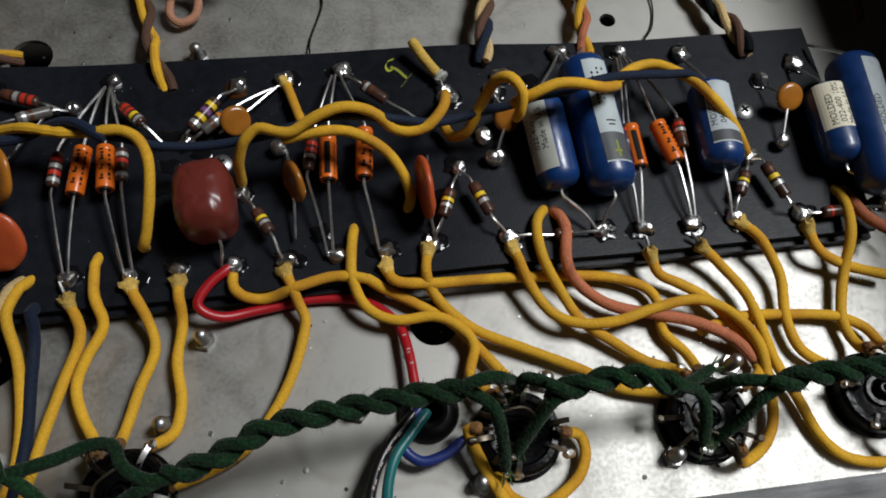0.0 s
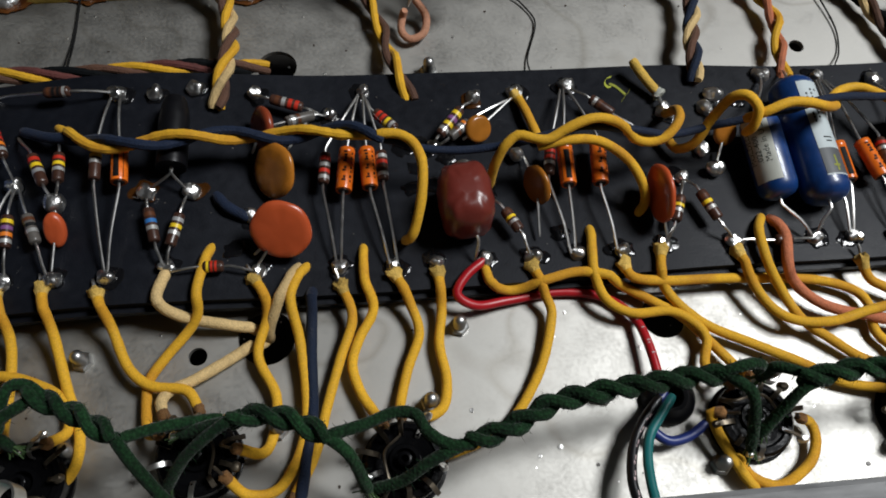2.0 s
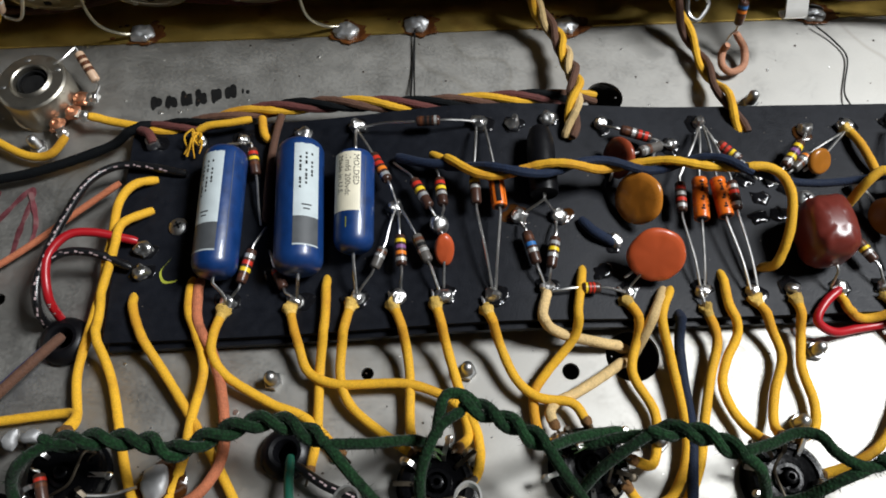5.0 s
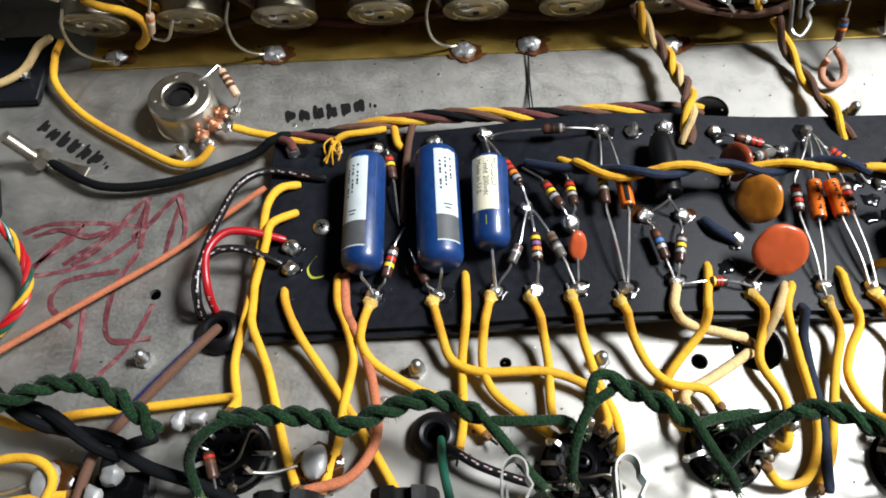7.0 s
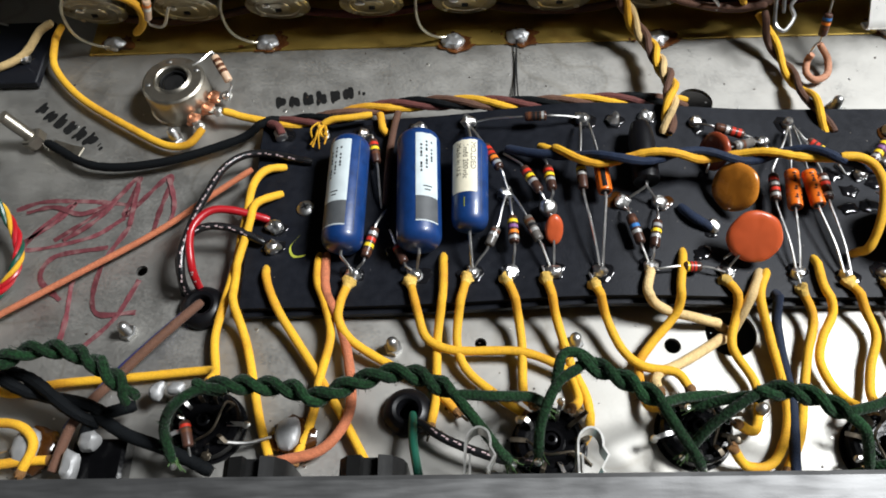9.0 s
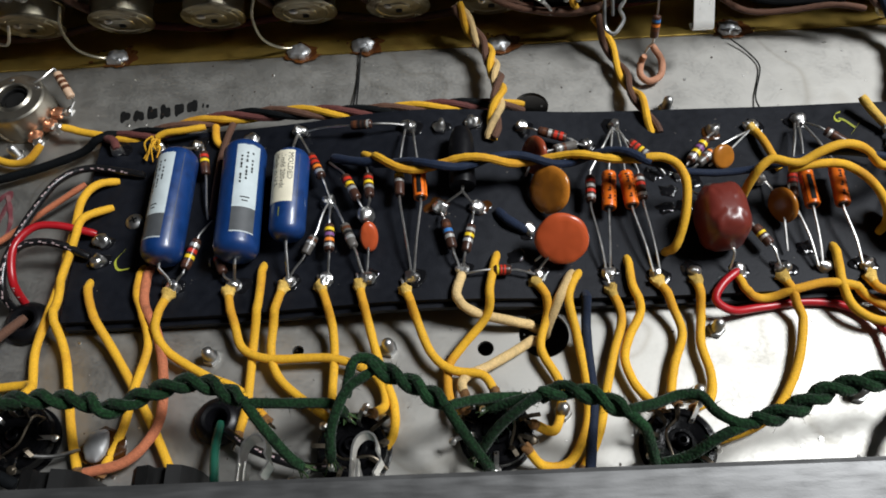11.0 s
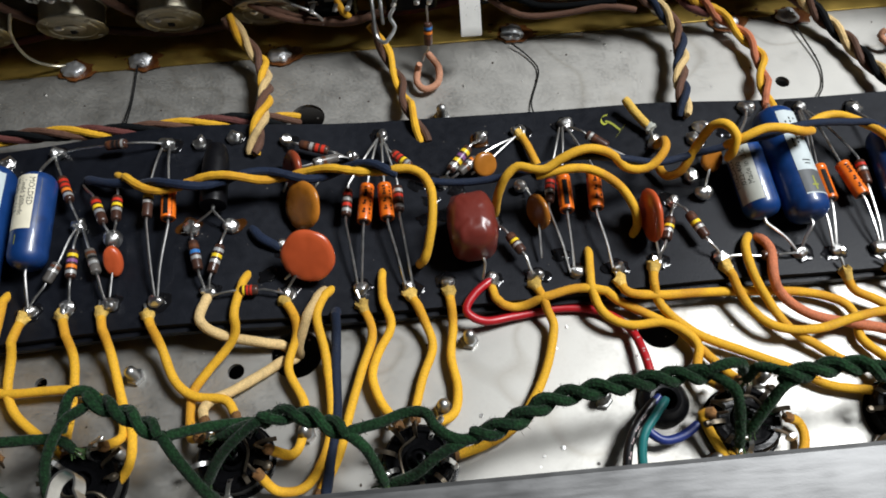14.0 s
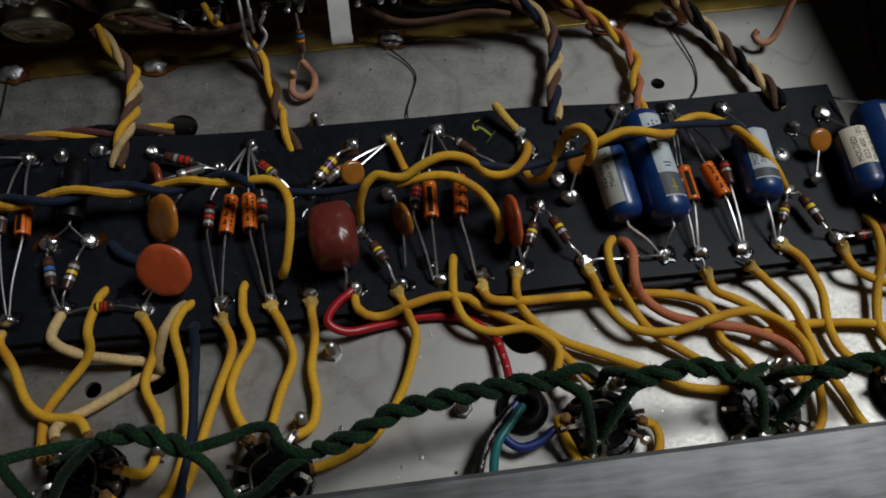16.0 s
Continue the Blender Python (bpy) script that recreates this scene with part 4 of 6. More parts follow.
resistor([(-221, 113, 33), (-222.4, 111, 28), (-225, 110.6, 19), (-226, 112, 14.5)], "orange white", TANBODY)
bare_lead([(-226, 112, 14.5), (-220, 110.4, 15.5), (-215.4, 111, 24)])

# ---- beside the board ----
tp = Vector((-214.6, 85.1, 0))
trim = thing("trim_pot", tp, "round steel trim pot with copper lugs on the chassis floor", "potentiometer")
tq = Vector((-213.4, 85.6, 0))
part("can", Build().lathe(tq, tq + Vector((0, 0, 1)), [(0, 12.1), (0.6, 12.3), (1.0, 11.8), (11.0, 11.8), (12.0, 11.5), (12.5, 10.7), (12.7, 7.2), (13.2, 6.8), (13.6, 6.2), (13.2, 5.7), (10.0, 5.5), (9.6, 0.6)], 44), CHROME, trim, sharp=18)
part("coil", Build().tube([tq + Vector((4.9 * math.cos(a * 0.4), 4.9 * math.sin(a * 0.4), 9.9 + a * 0.018)) for a in range(100)], 0.35, 6), INK, trim, "dark wound coil inside")
part("shaft", Build().lathe(tq, tq + Vector((0, 0, 1)), [(9.5, 4.2), (10.6, 4.0), (10.8, 3.2), (10.2, 1.0)], 24), INK, trim, "black recessed shaft")
for k in (0.5, 1.9, 3.4):
    part("dimple", Build().blob(tq + Vector((9.3 * math.cos(k), 9.3 * math.sin(k), 12.5)), 1.3, 0.8, 0.5, 1, 10, 0.3), SCREW, trim, "bright crimp mark")
for k, a in enumerate((-0.1, -0.5, -0.95)):
    d = Vector((math.cos(a), math.sin(a), 0))
    q = tp + d * 15
    part("lug", Build().box((q.x - 2.3, q.y - 2.6, 3.5), (q.x + 2.3, q.y + 2.6, 5.2), 0.5), PHENOLIC, trim, "copper lug plate")
    part("rivet", Build().lathe((q.x, q.y, 4.8), (q.x, q.y, 6), [(0, 2.4), (1.0, 2.2), (1.4, 1.2), (1.0, 0.8)], 16), PHENOLIC, trim)
    part("tab", Build().strip([tp + d * 16 + Vector((0, 0, 5)), tp + d * 19 + Vector((0, 0, 5.6)), tp + d * 21.5 + Vector((0, 0, 5.2))], (-d.y, d.x, 0), 3, 0.6), SCREW, trim)
    part("solder", Build().blob(tp + d * 20.5 + Vector((0, 0, 6)), 1.9, 1.9, 1.7, 1, 14, 0.4), SOLDER, trim)

bolt = thing("ground_bolt", (-262, 66, 0), "zinc bolt with nut and solder tag on the chassis floor", "bolt")
part("thread", Build().lathe((-263.5, 66, 0), (-272.5, 67.5, 19), sum([[(k * 0.8, 2.15), (k * 0.8 + 0.4, 2.35)] for k in range(23)], []), 16), CHROME, bolt)
part("nut", Build().lathe((-264.2, 66, 2.0), (-272.5, 67.5, 19), [(0, 4.4), (3.4, 4.4), (4.0, 3.8)], 6), CHROME, bolt)
part("tag", Build().strip([Vector((-259, 65, 1.6)), Vector((-252, 62, 2.2)), Vector((-246, 59.5, 3.6))], (0.3, 1, 0), 4.6, 0.7), CHROME, bolt, "tinned solder tag")

bias = thing("small_board", (-290, 110, 1), "small dark blue-black board with a yellow-green X mark", "circuit board")
part("panel", Build().box((-328, 93.6, 1.0), (-271, 126, 4.5), 0.4), FIBRE, bias)
for s in (((-299, 112.4), (-293, 121)), ((-300, 121.4), (-292, 113))):
    part("mark", Build().strip([Vector((*s[0], 4.65)), Vector((*s[1], 4.65))], (0.6, -0.8, 0) if s[0][1] < 117 else (0.6, 0.8, 0), 1.5, 0.1), CHALK, bias, "wax pencil stroke")
solder_joint([(-278, 105, 4.5)])
solder_joint([(-292, 101, 4.5)])
resistor([(-320, 121, 5), (-312, 122, 8), (-299, 124, 8), (-290, 124, 5)], "silver grey", GREYBODY)

box = thing("transformer_cover", (-300, 30, 0), "dark painted metal transformer cover with rounded edge", "transformer")
def cover_ring(k, z):
    return [(x - (k if x > -320 else 0), y - k * (1 if y > 30 else -1), z) for x, y in ((-329, -8), (-284, -8), (-277, -2), (-275, 46), (-279, 60), (-287, 69), (-298, 75), (-329, 77))]


part("shell", Build().rings([cover_ring(4, 1.4), cover_ring(4, 9), cover_ring(5, 12.5), cover_ring(9, 14)]), RUBBER, box, sharp=50)
part("flange", Build().rings([cover_ring(0, 0), cover_ring(0, 1.3), cover_ring(0.4, 1.6)]), INK, box, "black mounting flange")
part("seam", Build().box((-305, 2, 13.8), (-304, 64, 14.4), 0.2), RUBBER, box, "folded seam")

# parts near the sockets
for x, y in ((-132.2, -62.5), (-164.3, -62.5)):
    ob = thing("terminal_block", (x, y, 0), "black moulded terminal with a notched, rounded top", "terminal", "black terminals")
    part("block", Build().rings([[(x + u, yy, z) for u, z in ((-9.5, 0), (9.5, 0), (9.5, 13), (8.6, 18), (6.2, 21.6), (2.4, 22.8), (1.9, 19.5), (-1.9, 19.5), (-2.4, 22.8), (-6.2, 21.6), (-8.6, 18), (-9.5, 13))] for yy in (y + 4, y - 7)]), INK, ob)
    for k in (-9.6, 9.6):
        part("contact", Build().blob((x + k, y - 2, 15.0), 1.3, 1.6, 2.6, 1, 14, 0.4), SOLDER, ob, "tinned contact")
for x, z in ((-103.0, 31.5), (-74.2, 30.0)):
    ob = thing("tube_retainer", (x, -72, z), "bent silver strip spring for holding a tube", "clip", "retainer springs")

    def at(u, v, w=0):
        return Vector((x + u, -55 + v, z + w))
    loop = spline([at(-3.9, -20.4), at(-3.7, -12), at(-3.2, -3.4), at(-1.9, -1.0), at(0.2, 0), at(2.3, -1.0), at(3.1, -3.2), at(3.0, -5.0)], 0.7) + [at(4.2, -7.2), at(2.2, -10.6), at(2.6, -11.4)]
    part("strip", Build().strip(loop, (0, 0, 1), 6.4, 0.55), SPRINGSTEEL, ob)
    part("inner_leaf", Build().strip([at(-2.4, -20.4, -1), at(-2.3, -12, -1), at(-2.2, -6.4, -1)], (0, 0, 1), 4.4, 0.5), SPRINGSTEEL, ob)
for c, rr in (((-159, -47, 4.5), 5.0), ((-237, -50, 5), 5.6)):
    ob = thing("dipped_disc_part", (c[0], c[1], 0), "silvery disc capacitor sunk in amber wax", "capacitor")
    part("disc", Build().blob(c, rr * 0.75, rr, rr * 0.45, 0.9, 22, 0.2), GREYMETAL, ob, "grey metal face")
    part("wax", Build().blob((c[0] + 1.5, c[1] - 0.5, c[2] - 2.5), rr * 1.35, rr * 1.3, 3.2, 1, 22, 0.3), FLUX, ob, "amber wax")
    lead(ob, [Vector(c) + Vector((-rr, -1, 0)), Vector(c) + Vector((-12, -3, 1)), Vector(c) + Vector((-20, -3, 3))], 0.6)
screw([(-99, -60.5, 3)])
screw([(-74.5, -60, 3)])
screw([(-72.5, -43, 3)])
tagged(part("teal_plate", Build().box((-96, -68.5, 0.0), (-79, -63.4, 11.0), 0.8), TEAL, None, "teal plastic strip lying along the rim", Vector((-87, -64, 8.5))), category="strip")
tagged(part("cloth_wire", Build().tube(spline([(246, 140, 40), (244, 110, 22), (241, 88, 10), (240, 66, 4)], 1.5), 1.6, 10), MAROON, None, "dark red-brown cloth wire in shadow", Vector((240, 66, 4))), category="wire")

for c, sz in (((-215.6, -50.4, 11), (6.4, 5.4, 5)), ((-220, -57.6, 10), (5.0, 9.5, 5)), ((-200, -34.2, 7), (4.6, 6, 4)), ((-194, -33.4, 7.5), (5, 4, 3.4))):
    ob = thing("solder_lug_terminal", (c[0], c[1], 0), "grey soldered terminal post on a black strip", "terminal")
    part("solder", Build().blob(c, *[0.5 * v for v in sz], 0.8, 16, 0.35), GREYMETAL, ob)
    part("post", Build().lathe((c[0], c[1], 0), (c[0], c[1], 1), [(0, 1.2), (c[2], 1.2)], 10), LUG, ob)
ob = thing("terminal_strip", (-214, -60, 0), "black bakelite terminal strip near the rim", "terminal")
part("strip", Build().box((-222, -73, 0), (-206, -48.5, 7.5), 1.0), BAKELITE, ob)

for x, y in ((20, 40), (26, 42), (24, 33), (29, 27), (33, 36), (22, 26), (-128, 12), (64, 8), (128, 50), (-30, 8), (98, 14)):
    tagged(part("wax_drip", Build().blob((x, y, zb(x, y) + 0.1), 3.4, 2.6, 0.5, 1, 16, 0.7), WAX, None, "glossy black wax drip on the board", Vector((x, y, zb(x, y)))), category="residue", group="wax drips")

ring = thing("wire_ring", (222, 112, 8), "small bent silver wire ring by the controls", "clip")
part("loop", Build().tube([Vector((222 + 4.2 * math.cos(a / 4), 112 + 3.0 * math.sin(a / 4), 22 + 3.5 * math.sin(a / 4))) for a in range(26)], 0.6, 8), SCREW, ring)
part("stem", Build().tube(spline([(222, 115, 25.5), (223, 119, 32), (223, 122, 40)], 1.0), 0.6, 8), SCREW, ring)

# solder splashes and dust
dots = random.Random(11)


def specks(name, label, m, spots):
    b = Build()
    for x, y, z, q in spots:
        b.blob((x, y, z), q * dots.uniform(0.7, 1.5), q * dots.uniform(0.7, 1.5), q * 0.6, 1, 6, 0.4)
    tagged(part(name, b, m, None, label, Vector(spots[0][:3])), category="residue", kind="stuff")


specks("solder_splashes", "tiny bright solder splashes scattered on the chassis floor", SOLDER,
       [(dots.uniform(-270, 215), y, 0.1, dots.choice((0.25, 0.3, 0.35, 0.6))) for y in [dots.uniform(-66, -10) for k in range(70)] + [dots.uniform(72, 108) for k in range(40)]])
spots = [(dots.uniform(-172, 212), dots.uniform(-3, 65), dots.choice((0.12, 0.15, 0.22))) for k in range(130)]
specks("board_dust", "pale dust and wax crumbs lying on the black board", GREYBODY, [(x, y, zb(x, y) + 0.1, q) for x, y, q in spots])
spots = [(dots.uniform(-270, 215), y) for y in [dots.uniform(-66, -10) for k in range(50)] + [dots.uniform(72, 108) for k in range(30)]]
specks("floor_grime", "dark flux crumbs and grime on the chassis floor", ENDSEAL, [(x, y, 0.05, dots.choice((0.25, 0.35, 0.5))) for x, y in spots])


# yellow cloth wires from the board to the sockets
cloth_wire([(-168.3, 48.2, 7.0), (-174.3, 44.9, 10.6), (-178, 37.2, 11.6), (-180, 21.5, 7), (-182.6, 3.8, 5.5), (-185.6, -14.8, 4), (-183.5, -28.5, 4)], YELLOW)
cloth_wire([(-168.6, 37, 7.0), (-175.9, 30.5, 11.6), (-177.2, 23, 11.6), (-180.1, 11.1, 7), (-180.7, -2, 5), (-174.9, -18.7, 3.5), (-171.4, -31.4, 3.5), (-168.2, -43.4, 3), (-164.1, -54.7, 3)], YELLOW)
cloth_wire([(-171.4, 8.7, 5.6), (-169.4, 0.8, 8.6), (-165.5, -7.7, 5.5), (-160.1, -15.8, 4), (-152.7, -26.9, 3.5), (-143.9, -40.9, 3), (-134.7, -57.4, 3.5)], YELLOW)
cloth_wire([(-153.7, 13, 5.7), (-153.2, 1.6, 9.7), (-150.3, -6.4, 5.5), (-148.5, -16.6, 5), (-151.2, -30.6, 4), (-152.3, -40.8, 3.5), (-156.7, -55.4, 3.5)], YELLOW)
cloth_wire([(-151.5, 12.9, 5.7), (-150.4, -1.5, 9.7), (-145.9, -11.3, 5.5), (-142.3, -24.2, 5), (-140.8, -38.2, 5), (-143.6, -46.5, 5), (-150, -52.7, 5), (-162.1, -55.5, 5)], SALMON)
cloth_wire([(-143.2, 1.6, 7.8), (-145.5, -6.5, 9.8), (-145.8, -11.7, 6.5), (-141.5, -17.9, 5), (-128.6, -26, 3.5), (-118.4, -30.7, 3), (-108.4, -40.9, 3)], YELLOW)
cloth_wire([(-123.5, 1.3, 8.4), (-121.1, -8.6, 5.5), (-117.9, -17.5, 5), (-109.4, -21.5, 5), (-90.5, -22.1, 5), (-80.5, -25.4, 5), (-74.1, -30.1, 4), (-72.4, -37.7, 3)], YELLOW)
cloth_wire([(-112.7, 11.3, 7.1), (-112.8, -3.2, 10), (-114.8, -17.4, 3.5), (-115.2, -35.2, 3), (-117, -45.6, 3)], YELLOW)
cloth_wire([(-105.1, 1.5, 9.6), (-107.8, -9.5, 6.5), (-108.5, -20.1, 5), (-105.5, -27.8, 3.5), (-97.5, -35.2, 3.5), (-88, -42.3, 3.5)], YELLOW)
cloth_wire([(-92.8, 0.4, 10.7), (-89.9, -8.4, 6.5), (-88.5, -19.1, 5), (-88.7, -35.5, 3.5)], YELLOW)
cloth_wire([(-80.3, -0.2, 11.8), (-77.3, -12.9, 7), (-73.7, -26.6, 4), (-69.7, -37.9, 3.5), (-70.4, -47.9, 3), (-77.3, -54.6, 3)], YELLOW)
cloth_wire([(-65.4, -3.2, 12.6), (-62.2, -11.7, 7), (-57.9, -22.3, 5.5), (-51.9, -27.8, 5), (-42.4, -29.9, 5), (-38.8, -35.6, 5)], YELLOW)
cloth_wire([(-35.7, 10, 9.4), (-38.7, -3.2, 13.4), (-39.9, -10.7, 7), (-48.7, -20.3, 4), (-53, -27, 3), (-52.2, -39.5, 3.5)], YELLOW)
cloth_wire([(-47.2, 2.1, 12.2), (-49.3, -6.4, 13.2), (-44.4, -9.6, 7), (-32.6, -12, 5), (-22.3, -12.4, -3)], CREAM)
cloth_wire([(-11.8, 3, 7.1), (-17, -7, 9.4), (-20.9, -13.6, 3), (-21.4, -14.6, -3)], CREAM)
cloth_wire([(-22, -14.9, -3), (-33.1, -22.2, 2.5), (-42, -27.2, 3), (-47, -29.4, 4), (-49, -32.6, 5), (-48, -36, 5)], CREAM)
cloth_wire([(-24.2, -0.8, 10.1), (-20.7, -8.9, 5.5), (-23.8, -21.3, 4), (-18.9, -33.9, 3.5), (-21.5, -47.2, 3)], YELLOW)
cloth_wire([(-9.5, 3.2, 6.9), (-14.1, -6.6, 10.2), (-12.3, -18.5, 5), (-10.9, -36.1, 4), (-12.7, -47.7, 3.5), (-18.5, -57, 3), (-26.2, -58.1, 3.5)], YELLOW)
cloth_wire([(-8.3, -3.4, 5), (-9.4, -21.9, 4), (-9.6, -39.5, 4), (-13.1, -60.9, 4)], NAVY)
cloth_wire([(-0.5, -3.7, 8.4), (2.3, -12.7, 5), (-1.6, -24.2, 4), (-5.6, -37, 4), (-9.1, -49.2, 3.5), (-15, -59.9, 3)], YELLOW)
cloth_wire([(6.5, 8.3, 6.1), (6.4, -3.1, 9.1), (8.3, -11.1, 5.5), (4, -18.9, 5), (1.6, -26, 4), (3.2, -33.3, 3.5), (6.1, -38.8, 3.5)], YELLOW)
cloth_wire([(14.7, -1.6, 7.9), (18.6, -10.1, 5), (20.5, -18.5, 4), (16.6, -28.3, 3.5), (13.8, -38.2, 3.5)], YELLOW)
cloth_wire([(27.1, -1.8, 7.7), (27.4, -11.9, 4), (25.8, -22, 3.5), (26.9, -32.1, 3.5), (25.2, -39.8, 3.5), (19.6, -42.7, 3.5)], YELLOW)
cloth_wire([(54.1, -1.7, 7.7), (57.2, -10.9, 5), (58.5, -15.3, 4), (55, -26.9, 3.5), (50, -36.3, 3), (42.7, -45.1, 2.5), (33.1, -50, 2.5), (24, -52.5, 3)], YELLOW)
plastic_wire([(40.6, 0.3, 8.6), (35, -4, 8.7), (31.9, -9.1, 8), (37, -12, 5), (46.7, -10.3, 2.5), (61.5, -8.6, 2), (74, -10.9, 2), (81.6, -17.6, 3), (83.9, -26.2, 5), (84.7, -38.3, 6)], RED)
cloth_wire([(40.6, 0.3, 5.6), (41.5, -6.2, 7.6), (45.6, -7.9, 4), (55.8, -7.3, 3.5), (67.8, -5.4, 3), (79.5, -8.8, 3.5), (89.3, -14.7, 3.5), (96.2, -19.8, 3.5), (102.5, -27.9, 3.5), (109, -37.5, 4)], YELLOW)
cloth_wire([(73.2, 9.4, 6.2), (71.8, -0.2, 10.1), (71.6, -6.9, 7), (74.6, -14.1, 6.5), (81.5, -18, 5.5), (91.8, -18.1, 5.5), (98, -21.9, 5.5), (100.9, -26.9, 5), (98.8, -34.8, 4)], YELLOW)
cloth_wire([(92, -0.3, 9.2), (90.9, -8.5, 5.5), (95.8, -16.8, 5), (103.1, -23.2, 4), (114.2, -28.9, 3.5), (127.9, -36, 3), (137.1, -42, 3), (149.9, -44.9, 3)], YELLOW)
cloth_wire([(80.4, -3.4, 8.5), (82.6, -8.4, 9.2), (91.8, -9.6, 7.4), (105.5, -9.6, 6.5), (122.3, -10, 5), (139.1, -11.4, 3.5), (149.2, -15.5, 3.5), (152, -21, 3.5), (151.4, -27.9, 3), (155.6, -34.7, 3)], YELLOW)
cloth_wire([(114.1, -2.4, 9.5), (116.9, -10.6, 7), (121.4, -19.9, 6.5), (128.1, -24.3, 6.5), (138.5, -25.1, 6.5), (149.6, -22.8, 7), (160.7, -21.7, 7), (168.9, -25.8, 7), (174.4, -34.1, 6.5), (175.2, -42.9, 5), (173.9, -54.1, 3.5), (169.5, -60.7, 3.5), (162.6, -64.1, 3.5)], YELLOW)
cloth_wire([(125.5, 9, 7), (121.7, 3, 11.2), (121.6, -6.1, 11.2), (125.2, -14.3, 6.5), (130, -23.5, 5), (136.8, -29.1, 3.5), (144.7, -35.4, 3), (151.2, -38.7, 3)], YELLOW)
cloth_wire([(127.7, 8.5, 6.8), (129.3, 1.6, 10.8), (127.9, -7.5, 10.8), (130.5, -12.9, 5.5), (138.4, -20, 5), (149.9, -23.9, 5), (159.9, -27.2, 5), (169.2, -33, 5), (174.1, -39.6, 3.5)], SALMON)
cloth_wire([(151.5, -7.2, 7.8), (153.2, -12.9, 5.5), (158.8, -16.3, 5), (165.4, -21.1, 4), (170.8, -29.5, 3.5), (173.8, -41.5, 3.5)], YELLOW)
cloth_wire([(166, -6.9, 7.6), (170.3, -11.5, 5.5), (175.8, -21, 5), (177.5, -32.4, 5), (178.7, -39.9, 4), (182.2, -49.9, 3), (185.1, -59.6, 2.5), (190.5, -65.9, 2.5), (201.1, -67.9, 2.5)], YELLOW)
cloth_wire([(178.6, -1, 7.6), (183.4, -7.9, 7.6), (186.6, -17.2, 5), (185.2, -28.2, 4), (186.3, -36.4, 3.5), (190.7, -41.2, 3.5), (198, -45.1, 3.5)], YELLOW)
cloth_wire([(161.2, -29.5, 3), (171.8, -26.6, 3), (187.2, -27.6, 3.5), (199.4, -29.6, 3.5), (206.1, -33.6, 3.5), (207.8, -38.5, 3.5)], YELLOW)
cloth_wire([(197.3, -4.2, 7.6), (198.6, -11.3, 7.6), (205.1, -15.6, 5), (217.4, -20.3, 5)], YELLOW)
cloth_wire([(209.9, 7.6, 5.6), (209, -0.3, 10.6), (207.4, -9.7, 9.6), (204.7, -17.6, 5), (200.6, -29.9, 4), (201.6, -38.1, 3.5)], YELLOW)
cloth_wire([(212.2, 7, 5.6), (212.9, -3.4, 10.6), (218.2, -9.3, 10.6)], SALMON)
cloth_wire([(105, -68.4, 3.5), (102.6, -65.4, 4.5), (99.6, -59.4, 5.5), (97.2, -53, 6), (96, -48.4, 6)], YELLOW)
cloth_wire([(102.1, -58.6, 3), (104.5, -64.9, 3.5), (111.6, -67.8, 3.5), (120.9, -63, 3.5), (124.3, -57.3, 3.5), (123.6, -52.7, 4)], YELLOW)

# wires over the board: a yellow and a blue one twisted
twisted_harness([(-75.6, 43.8, 18.5), (-62.6, 36.6, 23.8), (-49.3, 35.5, 25.3), (-37.8, 36.7, 25.3), (-26.2, 38.3, 21.9), (-14.3, 37.6, 21.4), (-3.7, 37.2, 23.6), (6.2, 35, 26), (14.8, 31.2, 27.4)], (YELLOW, NAVY), 1.4, 34)
cloth_wire([(12.6, 31.8, 28.6), (18.3, 31.4, 28.8), (22.4, 28.6, 28.2), (24.4, 22.9, 26.6), (23.7, 15, 22.8), (21.8, 8.8, 18), (20.2, 6.4, 14.4), (18.9, 7.6, 10.6), (18.8, 8.6, 7.2)], YELLOW)
cloth_wire([(-79.6, 48.6, 15.3), (-76.7, 45.8, 17.5), (-72.9, 42.8, 18.7)], YELLOW)
cloth_wire([(-90.6, 49.5, 13), (-81, 44.4, 17), (-73.8, 42.9, 18.6)], NAVY)
cloth_wire([(13.2, 32, 26), (18, 31.4, 25), (24, 29.6, 23.6), (33.8, 29, 22), (44, 29.2, 22), (55, 29.4, 24.5), (62, 30, 26.6), (70, 31, 28), (77, 30.4, 28), (84, 29.4, 27.6), (94, 29.2, 24), (99, 30, 22), (110, 32, 22.3), (118, 32, 24.6), (124, 32, 27.6), (131, 31.3, 30.4), (138, 33, 30.6), (146, 35, 29.4), (154, 36.6, 27), (162, 38.5, 23.5), (169, 39.8, 20.6), (172.5, 38, 20.6), (174.8, 32.5, 20.6)], NAVY, 1.25)
cloth_wire([(57.3, 57.1, 7.7), (58.6, 52, 10.2), (60.4, 45, 10.4), (62.6, 38.4, 8.4)], YELLOW)
cloth_wire([(44.6, 23.2, 10.5), (45.4, 24.4, 20), (47.9, 26.8, 26.6), (51.7, 28.9, 29.4), (56, 27.4, 28.6), (60, 26.8, 27.8), (65.5, 28.8, 30.8), (73.4, 30.7, 32.6), (81, 30.2, 29.4), (86, 27.6, 24.6), (90.5, 27.2, 22.5), (95.6, 28.4, 23.8), (99.6, 32.4, 27), (100.8, 37.2, 24.6), (101.7, 42, 16), (102.8, 45.4, 10.2)], YELLOW)
cloth_wire([(57.4, 26.4, 25.6), (66, 27.2, 27.2), (75, 26.8, 26.4), (83.3, 22.8, 22.3), (87.4, 17.2, 19), (89, 13.2, 14), (88, 12, 8.2)], YELLOW)
